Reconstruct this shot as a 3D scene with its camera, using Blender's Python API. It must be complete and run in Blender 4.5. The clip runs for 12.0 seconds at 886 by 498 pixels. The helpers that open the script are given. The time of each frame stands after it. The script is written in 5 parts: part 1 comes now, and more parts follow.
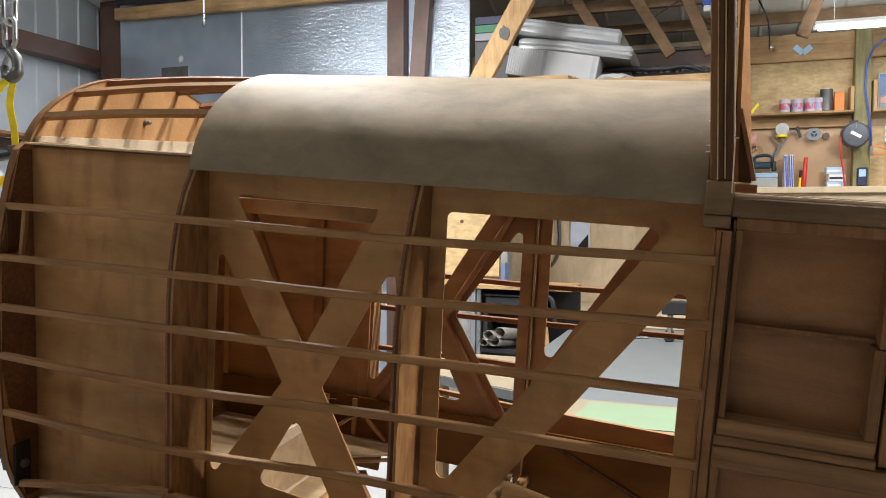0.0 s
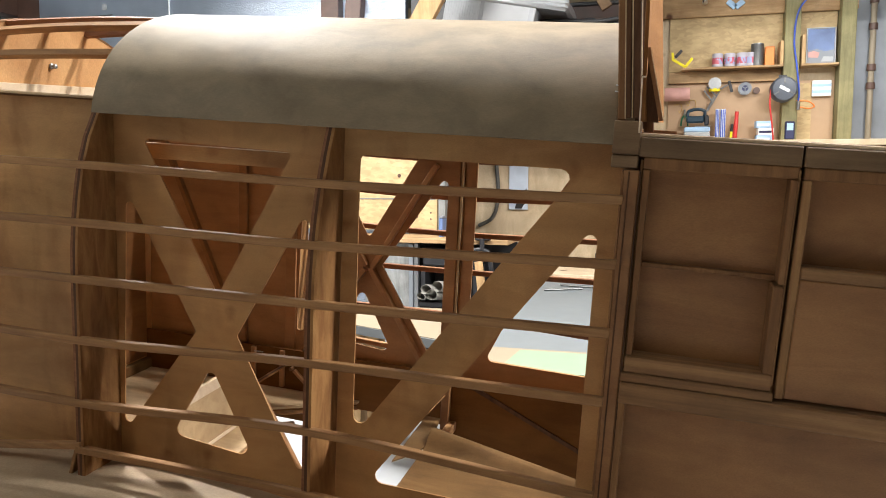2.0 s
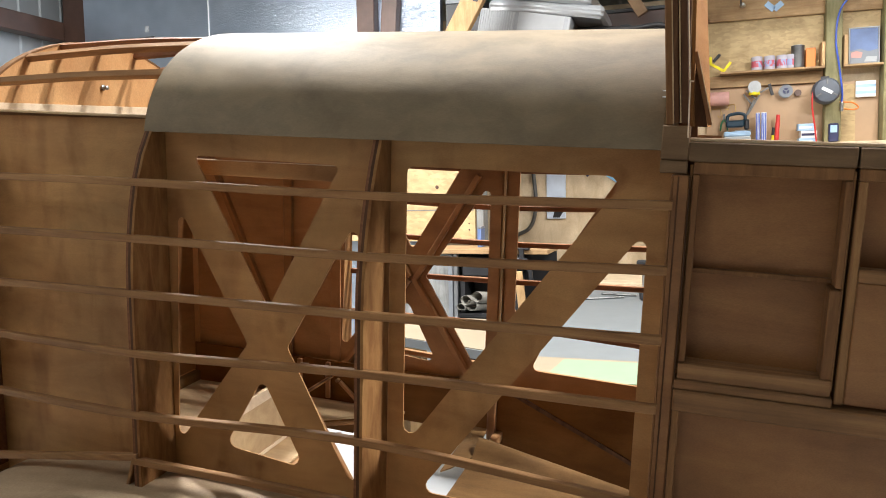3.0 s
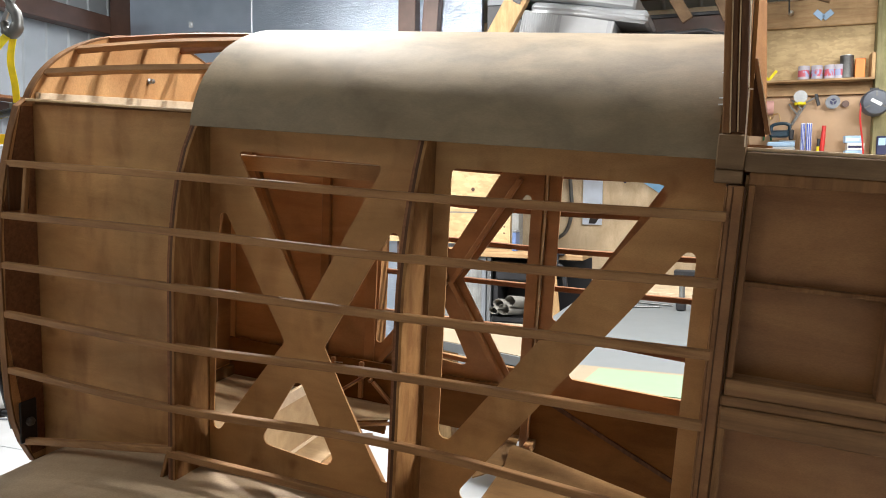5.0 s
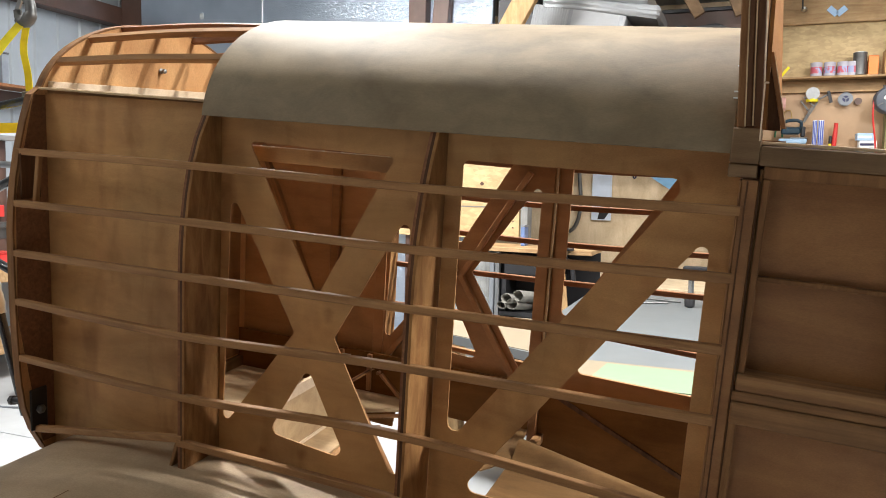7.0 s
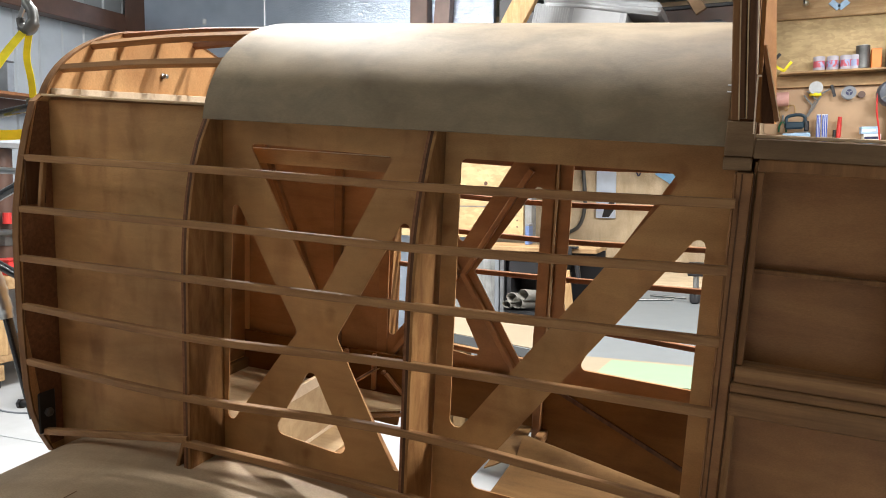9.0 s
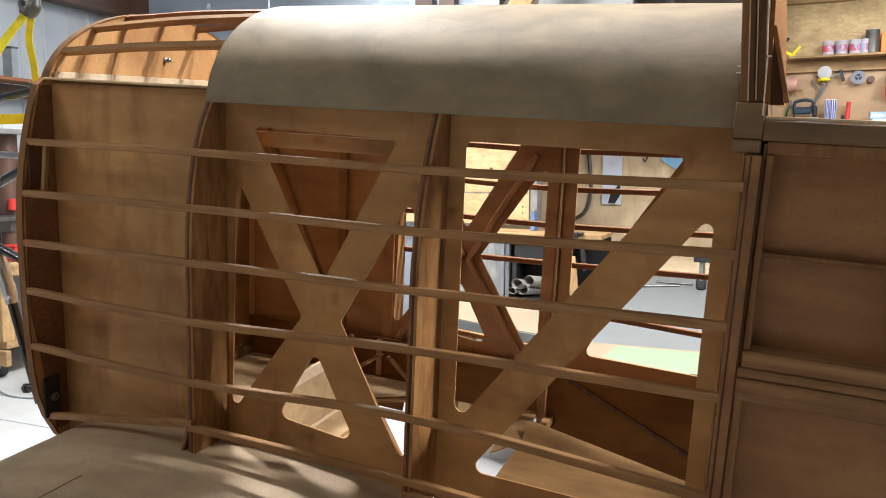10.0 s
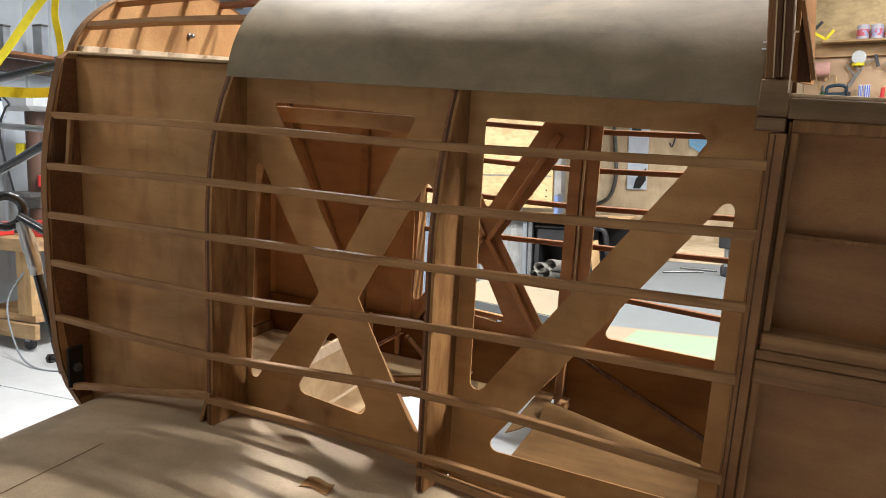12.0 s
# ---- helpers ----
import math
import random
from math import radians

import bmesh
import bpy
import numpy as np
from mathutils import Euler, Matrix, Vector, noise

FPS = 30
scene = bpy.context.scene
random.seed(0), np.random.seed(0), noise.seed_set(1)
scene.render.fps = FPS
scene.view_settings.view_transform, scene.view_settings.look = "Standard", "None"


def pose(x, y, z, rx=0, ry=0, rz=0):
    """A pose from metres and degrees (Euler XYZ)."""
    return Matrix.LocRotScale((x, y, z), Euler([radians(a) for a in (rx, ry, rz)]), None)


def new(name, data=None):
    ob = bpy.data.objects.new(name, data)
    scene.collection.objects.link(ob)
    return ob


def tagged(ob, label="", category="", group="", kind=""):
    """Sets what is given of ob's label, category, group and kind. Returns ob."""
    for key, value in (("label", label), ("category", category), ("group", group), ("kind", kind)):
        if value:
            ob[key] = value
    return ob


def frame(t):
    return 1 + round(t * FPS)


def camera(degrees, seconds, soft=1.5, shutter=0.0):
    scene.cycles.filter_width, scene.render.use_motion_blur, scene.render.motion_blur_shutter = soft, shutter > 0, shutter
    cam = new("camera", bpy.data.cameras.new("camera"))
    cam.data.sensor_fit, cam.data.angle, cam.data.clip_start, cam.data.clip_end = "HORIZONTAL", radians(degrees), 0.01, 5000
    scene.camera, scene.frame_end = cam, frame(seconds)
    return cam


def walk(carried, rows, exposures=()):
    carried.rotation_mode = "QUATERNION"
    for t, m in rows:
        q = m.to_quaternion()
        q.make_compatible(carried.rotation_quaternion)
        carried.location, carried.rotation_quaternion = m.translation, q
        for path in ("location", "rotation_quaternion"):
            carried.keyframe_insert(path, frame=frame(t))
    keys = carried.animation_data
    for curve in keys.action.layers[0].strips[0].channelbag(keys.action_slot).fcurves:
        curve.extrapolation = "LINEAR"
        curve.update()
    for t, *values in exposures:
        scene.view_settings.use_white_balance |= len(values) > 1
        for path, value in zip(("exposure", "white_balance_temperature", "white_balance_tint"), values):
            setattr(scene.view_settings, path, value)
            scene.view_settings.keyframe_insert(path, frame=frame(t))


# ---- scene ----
cam = camera(60.5, 12.0, soft=0.95)
# seconds, eye in metres, turn in degrees
ROWS = [
    (0.0, 0.0000, 0.0000, 1.4500, 87.700, -0.300, 19.970),
    (0.5, 0.0104, 0.0087, 1.4397, 87.328, -0.064, 19.877),
    (1.0, 0.0292, 0.0222, 1.4280, 85.922, -0.001, 18.119),
    (1.5, 0.0550, 0.0367, 1.4175, 84.649, -0.144, 16.253),
    (2.0, 0.0554, 0.0337, 1.4207, 84.580, -0.042, 15.906),
    (2.5, 0.0396, 0.0262, 1.4184, 85.019, 0.684, 16.928),
    (3.0, 0.0354, 0.0203, 1.4186, 85.446, 1.184, 18.503),
    (3.5, 0.0299, 0.0208, 1.4182, 85.737, 0.578, 20.130),
    (3.7, 0.0141, 0.0169, 1.4208, 85.840, 0.062, 20.510),
    (5.5, 0.0070, 0.0408, 1.4207, 85.532, -0.571, 21.007),
    (6.0, 0.0069, 0.0427, 1.4211, 85.541, -0.670, 21.042),
    (6.5, 0.0036, 0.0376, 1.4182, 85.350, -0.872, 21.150),
    (7.0, 0.0000, 0.0338, 1.4154, 85.163, -1.089, 21.577),
    (9.0, 0.0184, 0.0265, 1.4100, 85.248, -0.144, 22.014),
    (9.5, 0.0185, 0.0326, 1.4066, 84.838, 0.123, 22.321),
    (10.0, 0.0155, 0.0371, 1.4034, 84.265, -0.122, 22.417),
    (10.5, 0.0131, 0.0426, 1.4020, 83.762, -0.187, 22.524),
    (11.0, 0.0165, 0.0425, 1.3984, 83.483, -0.143, 23.025),
    (11.5, 0.0178, 0.0392, 1.3904, 83.305, -0.500, 23.750),
    (12.0, 0.0259, 0.0456, 1.3887, 83.066, -0.824, 24.318),
]
walk(cam, [(t, pose(*row)) for t, *row in ROWS], [(0.0, -0.86), (0.5, -0.8), (1.0, -0.66), (1.5, -0.54), (2.0, -0.47), (3.5, -0.48), (12.0, -0.5)])

from mathutils.geometry import tessellate_polygon

# ---- world and lights ----
world = bpy.data.worlds.new("world")
world.use_nodes = True
scene.world = world
world.node_tree.nodes["Background"].inputs[0].default_value = (0.75, 0.85, 1.0, 1)
world.node_tree.nodes["Background"].inputs[1].default_value = 0.02


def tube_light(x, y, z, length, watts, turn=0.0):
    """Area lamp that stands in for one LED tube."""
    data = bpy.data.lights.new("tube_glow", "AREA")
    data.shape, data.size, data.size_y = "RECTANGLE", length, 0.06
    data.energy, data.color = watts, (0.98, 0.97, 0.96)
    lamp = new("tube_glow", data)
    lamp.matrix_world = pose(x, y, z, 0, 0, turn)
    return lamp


# only the tube at y 5.9 is in view; the others are assumed sources
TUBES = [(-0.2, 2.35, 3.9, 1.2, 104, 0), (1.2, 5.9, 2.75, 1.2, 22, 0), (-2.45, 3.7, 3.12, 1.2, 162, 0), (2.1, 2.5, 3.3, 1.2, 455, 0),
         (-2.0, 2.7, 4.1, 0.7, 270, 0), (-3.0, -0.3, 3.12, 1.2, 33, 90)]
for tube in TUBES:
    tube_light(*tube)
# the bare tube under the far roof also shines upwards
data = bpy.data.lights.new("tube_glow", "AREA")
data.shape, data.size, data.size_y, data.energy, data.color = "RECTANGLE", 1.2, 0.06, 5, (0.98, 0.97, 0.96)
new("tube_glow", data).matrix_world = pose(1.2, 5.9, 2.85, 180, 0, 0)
# soft fill lamp in an assumed, unseen doorway behind the camera
data = bpy.data.lights.new("doorway_fill", "AREA")
data.shape, data.size, data.size_y, data.energy, data.color = "RECTANGLE", 2.4, 2.3, 21, (1.0, 0.90, 0.80)
new("doorway_fill", data).matrix_world = pose(-3.2, -4.26, 1.2, 90, 0, 0)


# ---- materials ----
def node_material(name, rough=0.6, metallic=0.0, coat=0.0):
    m = bpy.data.materials.new(name)
    m.use_nodes = True
    b = m.node_tree.nodes["Principled BSDF"]
    b.inputs["Roughness"].default_value, b.inputs["Metallic"].default_value = rough, metallic
    b.inputs["Coat Weight"].default_value = coat
    return m, m.node_tree.nodes, m.node_tree.links, b


def ramp_between(nodes, links, fac, a, b, low=0.3, high=0.7):
    r = nodes.new("ShaderNodeValToRGB")
    r.color_ramp.elements[0].color, r.color_ramp.elements[1].color = (*a, 1), (*b, 1)
    r.color_ramp.elements[0].position, r.color_ramp.elements[1].position = low, high
    links.new(fac, r.inputs[0])
    return r.outputs[0]


def coords(nodes, links, scale, random_shift=True):
    tc, mp = nodes.new("ShaderNodeTexCoord"), nodes.new("ShaderNodeMapping")
    mp.inputs["Scale"].default_value = scale
    links.new(tc.outputs["Object"], mp.inputs["Vector"])
    if random_shift:
        info, mul = nodes.new("ShaderNodeObjectInfo"), nodes.new("ShaderNodeVectorMath")
        mul.operation = "SCALE"
        mul.inputs[0].default_value = (7.3, 3.1, 5.7)
        links.new(info.outputs["Random"], mul.inputs["Scale"])
        links.new(mul.outputs[0], mp.inputs["Location"])
    return mp.outputs[0]


def noise_of(nodes, links, vec, scale, detail=4.0, rough=0.55, dist=0.0):
    n = nodes.new("ShaderNodeTexNoise")
    n.inputs["Scale"].default_value, n.inputs["Detail"].default_value = scale, detail
    n.inputs["Roughness"].default_value, n.inputs["Distortion"].default_value = rough, dist
    links.new(vec, n.inputs["Vector"])
    return n.outputs["Fac"]


def mixed(nodes, links, fac, a, b, kind="MIX"):
    m = nodes.new("ShaderNodeMix")
    m.data_type, m.blend_type = "RGBA", kind
    if isinstance(fac, float):
        m.inputs["Factor"].default_value = fac
    else:
        links.new(fac, m.inputs["Factor"])
    for socket, v in ((m.inputs["A"], a), (m.inputs["B"], b)):
        if isinstance(v, tuple):
            socket.default_value = (*v, 1)
        else:
            links.new(v, socket)
    return m.outputs["Result"]


def bumped(nodes, links, b, height, strength, distance):
    bump = nodes.new("ShaderNodeBump")
    bump.inputs["Strength"].default_value, bump.inputs["Distance"].default_value = strength, distance
    links.new(height, bump.inputs["Height"])
    links.new(bump.outputs[0], b.inputs["Normal"])


def wood(name, dark, light, stretch=(1.2, 14, 14), rough=0.55, coat=0.0, knots=False, blotch=0.35, scale=3.0, shine=0.4, smudges=False, grit=1.0, patchy=(1, 1, 1), waves=0.0):
    """Wood with grain drawn out along one axis, pale and dark patches, and fine pores."""
    m, nodes, links, b = node_material(name, rough, 0.0, coat)
    b.inputs["Specular IOR Level"].default_value = shine
    vec = coords(nodes, links, stretch)
    grain = noise_of(nodes, links, vec, scale, 6, 0.6, 0.6)
    colour = ramp_between(nodes, links, grain, dark, light, 0.32, 0.72)
    plain = coords(nodes, links, (1, 1, 1))
    patch = noise_of(nodes, links, coords(nodes, links, patchy), 5.0, 5, 0.6, 0.3)
    shade = ramp_between(nodes, links, patch, (1 - blotch,) * 3, (1, 1, 1), 0.3, 0.62)
    colour = mixed(nodes, links, 1.0, colour, shade, "MULTIPLY")
    if knots:
        v = nodes.new("ShaderNodeTexVoronoi")
        v.inputs["Scale"].default_value = 3.2
        links.new(plain, v.inputs["Vector"])
        spot = ramp_between(nodes, links, v.outputs["Distance"], (0.25, 0.14, 0.07), (1, 1, 1), 0.05, 0.12)
        colour = mixed(nodes, links, 1.0, colour, spot, "MULTIPLY")
    if smudges:
        v = nodes.new("ShaderNodeTexVoronoi")
        v.inputs["Scale"].default_value = 6.0
        bend = nodes.new("ShaderNodeVectorMath")
        bend.operation = "MULTIPLY_ADD"
        n = nodes.new("ShaderNodeTexNoise")
        n.inputs["Scale"].default_value = 14.0
        links.new(plain, n.inputs["Vector"])
        links.new(n.outputs["Color"], bend.inputs[0])
        bend.inputs[1].default_value = (0.07, 0.07, 0.07)
        links.new(plain, bend.inputs[2])
        links.new(bend.outputs[0], v.inputs["Vector"])
        spot = ramp_between(nodes, links, v.outputs["Distance"], (0.70, 0.61, 0.54), (1, 1, 1), 0.03, 0.13)
        colour = mixed(nodes, links, 1.0, colour, spot, "MULTIPLY")
        drip = noise_of(nodes, links, coords(nodes, links, (5.5, 5.5, 1.6)), 2.2, 3, 0.5, 0.4)
        colour = mixed(nodes, links, 1.0, colour, ramp_between(nodes, links, drip, (1, 1, 1), (0.73, 0.65, 0.59), 0.55, 0.72), "MULTIPLY")
        tint = noise_of(nodes, links, plain, 2.4, 2, 0.5)
        colour = mixed(nodes, links, 1.0, colour, ramp_between(nodes, links, tint, (0.94, 0.95, 0.92), (1.02, 1.0, 0.98), 0.35, 0.65), "MULTIPLY")
    fine = noise_of(nodes, links, coords(nodes, links, tuple(4 * s for s in stretch)), 30, 3, 0.7)
    colour = mixed(nodes, links, 1.0, colour, ramp_between(nodes, links, fine, (1 - 0.14 * grit, 1 - 0.16 * grit, 1 - 0.18 * grit), (1 + 0.06 * grit,) * 3, 0.35, 0.65), "MULTIPLY")
    links.new(colour, b.inputs["Base Color"])
    if waves:
        swell = noise_of(nodes, links, coords(nodes, links, (1.0, 1.3, 1.3)), 6.0, 2, 0.5, 0.2)
        wide = nodes.new("ShaderNodeBump")
        wide.inputs["Strength"].default_value, wide.inputs["Distance"].default_value = 1.0, waves
        links.new(swell, wide.inputs["Height"])
        close = nodes.new("ShaderNodeBump")
        close.inputs["Strength"].default_value, close.inputs["Distance"].default_value = 0.25 * grit, 0.002
        links.new(fine, close.inputs["Height"])
        links.new(wide.outputs[0], close.inputs["Normal"])
        links.new(close.outputs[0], b.inputs["Normal"])
    else:
        bumped(nodes, links, b, fine, 0.25 * grit, 0.002)
    return m


def plain_material(name, colour, rough=0.5, metallic=0.0, vary=0.12, scale=9.0, bump=0.0, coat=0.0):
    m, nodes, links, b = node_material(name, rough, metallic, coat)
    vec = coords(nodes, links, (1, 1, 1))
    n = noise_of(nodes, links, vec, scale, 5, 0.6)
    lo, hi = tuple(c * (1 - vary) for c in colour), tuple(min(1, c * (1 + vary)) for c in colour)
    links.new(ramp_between(nodes, links, n, lo, hi), b.inputs["Base Color"])
    if bump:
        bumped(nodes, links, b, noise_of(nodes, links, vec, scale * 12, 3, 0.6), bump, 0.002)
    return m


PLY = wood("birch_plywood", (0.450, 0.222, 0.078), (0.62, 0.355, 0.144), (2.0, 2.0, 9), 0.55, 0.0, blotch=0.3, scale=1.6, smudges=True)
FIREWALL = wood("firewall_plywood", (0.50, 0.245, 0.092), (0.68, 0.39, 0.165), (2.0, 3.0, 1.6), 0.55, 0.0, blotch=0.2, scale=2.5)
LEDGER = wood("raw_pale_plywood", (0.70, 0.53, 0.35), (0.86, 0.71, 0.52), (1.3, 8, 8), 0.6, blotch=0.12)
PLY_X = wood("birch_plywood_long", (0.47, 0.31, 0.165), (0.67, 0.49, 0.28), (1.3, 8, 8), 0.62, 0.0, blotch=0.3, scale=2.0)
DECKPLY = wood("scuffed_deck_plywood", (0.220, 0.164, 0.098), (0.292, 0.228, 0.145), (1.2, 4, 4), 0.60, 0.0, blotch=0.34, scale=2.2, grit=0.5, patchy=(1.8, 2.6, 2.6), shine=0.27, waves=0.003)
VARNISH = wood("varnished_plywood", (0.240, 0.105, 0.035), (0.38, 0.183, 0.066), (2, 2, 8), 0.5, 0.0, blotch=0.25, scale=1.6)
# varnished plywood darkened and saturated to imitate dim, warm light low in the cabin
LOWPLY = wood("dimmed_varnished_plywood", (0.135, 0.052, 0.013), (0.215, 0.090, 0.024), (2, 2, 8), 0.7, 0.0, blotch=0.25, scale=1.6, shine=0.08)
SPRUCE = wood("spruce", (0.27, 0.134, 0.055), (0.42, 0.230, 0.098), (1.0, 30, 30), 0.6, blotch=0.25, shine=0.25)
SPRUCE_V = wood("spruce_upright", (0.25, 0.125, 0.05), (0.42, 0.235, 0.10), (22, 22, 1.2), 0.6, blotch=0.25, shine=0.2)
FIR = wood("fir_figured", (0.225, 0.100, 0.037), (0.43, 0.232, 0.088), (5, 14, 3.0), 0.65, blotch=0.3, scale=3.0, shine=0.12)
HEADER = wood("greyed_fir", (0.150, 0.090, 0.046), (0.245, 0.155, 0.083), (1.0, 20, 20), 0.6, blotch=0.3, shine=0.2)
STAIN = wood("dark_stained_wood", (0.075, 0.035, 0.018), (0.16, 0.075, 0.035), (14, 14, 1.0), 0.6, 0.0, blotch=0.3, shine=0.15)
DARKWOOD = wood("aged_fir", (0.18, 0.083, 0.033), (0.30, 0.152, 0.062), (16, 16, 1.0), 0.65, blotch=0.3, shine=0.2)
DARK_X = wood("aged_fir_long", (0.20, 0.10, 0.042), (0.36, 0.195, 0.085), (1.0, 24, 24), 0.6, blotch=0.3, shine=0.25)
WINGPLY = wood("wing_plywood", (0.41, 0.292, 0.180), (0.56, 0.425, 0.283), (1.0, 5, 5), 0.6, blotch=0.3, scale=1.6)
# panel plywood again, darkened to imitate the dimmer inside of the far side
PLY_FAR = wood("dimmed_inner_plywood", (0.33, 0.150, 0.058), (0.48, 0.245, 0.098), (2.0, 2.0, 8), 0.55, 0.0, blotch=0.3, scale=1.6)
REDWOOD = wood("reddish_stringer_wood", (0.20, 0.085, 0.04), (0.33, 0.15, 0.07), (1.0, 30, 30), 0.6, 0.0, shine=0.2)
JAMB = wood("jamb_spruce", (0.23, 0.098, 0.030), (0.36, 0.172, 0.058), (2, 2, 8), 0.75, blotch=0.25, scale=1.6, shine=0.1)
WEATHERED = wood("weathered_grey_board", (0.20, 0.205, 0.20), (0.36, 0.365, 0.355), (9, 9, 1.0), 0.8, blotch=0.4, shine=0.15)
TIMBER = wood("pine_timber", (0.36, 0.21, 0.09), (0.58, 0.39, 0.19), (9, 9, 1.0), 0.7, knots=True)
ROOF_TIMBER = wood("dusty_roof_timber", (0.19, 0.115, 0.06), (0.33, 0.21, 0.115), (2, 9, 4), 0.75, knots=True)
TIMBER_X = wood("pine_timber_long", (0.34, 0.20, 0.09), (0.55, 0.37, 0.19), (1.0, 9, 9), 0.7, knots=True)
GREENPOST = wood("treated_post", (0.22, 0.20, 0.09), (0.36, 0.32, 0.16), (12, 12, 1.0), 0.7)
WALLPLY = wood("construction_plywood", (0.55, 0.42, 0.26), (0.74, 0.61, 0.43), (3, 3, 1.0), 0.65, knots=True, blotch=0.15)
HARDBOARD = plain_material("brown_hardboard", (0.45, 0.295, 0.17), 0.55, vary=0.1, scale=4)
STEEL_BROWN = plain_material("brown_painted_steel", (0.085, 0.045, 0.032), 0.45, vary=0.25, scale=6)
SHEET_METAL = plain_material("grey_blue_sheet_steel", (0.41, 0.45, 0.48), 0.42, 0.2, vary=0.1, scale=2.5)
ROOF_METAL = plain_material("pale_roof_steel", (0.74, 0.77, 0.74), 0.45, 0.2, vary=0.1, scale=3)
CONCRETE = plain_material("pale_concrete", (0.43, 0.44, 0.445), 0.55, vary=0.09, scale=3, bump=0.15)
TABLE_GREY = plain_material("pale_grey_laminate", (0.15, 0.163, 0.168), 0.5, vary=0.05)
# white toned down to imitate a carton in the dim loft
OFF_WHITE = plain_material("dimmed_white_carton", (0.38, 0.39, 0.40), 0.55, vary=0.06)
WHITE = plain_material("white_board", (0.78, 0.79, 0.78), 0.5, vary=0.04)
CREAM = plain_material("cream_board", (0.25, 0.205, 0.14), 0.55, vary=0.06)
GREEN_SHEET = plain_material("pale_green_sheet", (0.195, 0.270, 0.175), 0.6, vary=0.03)
BLACK = plain_material("black_plastic", (0.018, 0.018, 0.02), 0.45, vary=0.2)
BLACK_PAINT = plain_material("black_gloss_paint", (0.012, 0.012, 0.014), 0.22, vary=0.2, coat=0.4)
GREY_METAL = plain_material("grey_metal", (0.32, 0.33, 0.34), 0.35, 0.9, vary=0.15)
ZINC = plain_material("zinc_plated_steel", (0.55, 0.56, 0.56), 0.28, 1.0, vary=0.15, scale=20)
DULL_STEEL = plain_material("dull_cast_steel", (0.16, 0.16, 0.155), 0.45, 0.8, vary=0.25, scale=14, bump=0.2)
YELLOW = plain_material("yellow_webbing", (0.86, 0.72, 0.02), 0.7, vary=0.1, scale=40, bump=0.3)
RED = plain_material("red_plastic", (0.55, 0.035, 0.03), 0.4)
ORANGE = plain_material("orange_card", (0.72, 0.20, 0.03), 0.5)
BLUE = plain_material("blue_plastic", (0.03, 0.08, 0.45), 0.4)
TEAL = plain_material("dark_teal_tool", (0.012, 0.035, 0.055), 0.4)
PALE_BLUE = plain_material("pale_blue_card", (0.35, 0.52, 0.72), 0.5)
NAVY = plain_material("navy_card", (0.014, 0.018, 0.07), 0.5)
PINK = plain_material("pink_roll", (0.55, 0.30, 0.26), 0.7)
CLEAR_WRAP = plain_material("white_foam_in_plastic_wrap", (0.34, 0.355, 0.37), 0.28, vary=0.10, scale=9, bump=0.6, coat=0.6)
GREY_PAINT = plain_material("grey_painted_board", (0.42, 0.44, 0.45), 0.6, vary=0.1)
CANVAS = plain_material("rolled_canvas", (0.20, 0.19, 0.165), 0.85, vary=0.2, scale=12)


def strand_board():
    """Oriented strand board: overlapping flakes in warm yellows."""
    m, nodes, links, b = node_material("strand_board", 0.7)
    vec = coords(nodes, links, (1, 1, 1))
    warp = noise_of(nodes, links, vec, 6, 3)
    v = nodes.new("ShaderNodeTexVoronoi")
    v.inputs["Scale"].default_value = 26
    mp = coords(nodes, links, (1.0, 1.0, 2.2))
    links.new(mp, v.inputs["Vector"])
    sep = nodes.new("ShaderNodeSeparateColor")
    links.new(v.outputs["Color"], sep.inputs[0])
    colour = ramp_between(nodes, links, sep.outputs[0], (0.48, 0.345, 0.175), (0.58, 0.43, 0.225), 0.1, 0.9)
    colour = mixed(nodes, links, 1.0, colour, ramp_between(nodes, links, warp, (0.8, 0.78, 0.75), (1.05, 1.05, 1.05)), "MULTIPLY")
    links.new(colour, b.inputs["Base Color"])
    bumped(nodes, links, b, sep.outputs[1], 0.3, 0.002)
    return m


OSB = strand_board()


def printed(name, ground, ink, scale):
    """A printed label: loose blots of ink on a pale ground."""
    m, nodes, links, b = node_material(name, 0.4)
    n = noise_of(nodes, links, coords(nodes, links, (1, 1, 0.6)), scale, 2, 0.5, 1.2)
    links.new(ramp_between(nodes, links, n, ground, ink, 0.50, 0.56), b.inputs["Base Color"])
    return m


CAN_LABEL = printed("red_and_blue_label", (0.50, 0.10, 0.13), (0.30, 0.34, 0.52), 26)
CAN_WHITE = plain_material("white_tin", (0.44, 0.42, 0.47), 0.35, vary=0.05)
CARD = plain_material("white_blue_card", (0.58, 0.66, 0.78), 0.5, vary=0.08)
PICTURE_SKY = plain_material("painted_sky", (0.11, 0.17, 0.34), 0.5, vary=0.3, scale=8)
REEL = plain_material("grey_blue_plastic", (0.075, 0.085, 0.105), 0.45, vary=0.15)
DOOR_PANEL = plain_material("dull_grey_sheet", (0.19, 0.205, 0.225), 0.5, 0.1, vary=0.15, scale=4)
GREEN_GRIP = plain_material("green_rubber", (0.02, 0.16, 0.07), 0.5)
BRASS = plain_material("brass_wire", (0.50, 0.33, 0.10), 0.35, 0.9)
SKYBLUE = plain_material("sky_blue_card", (0.25, 0.52, 0.80), 0.5, vary=0.15)
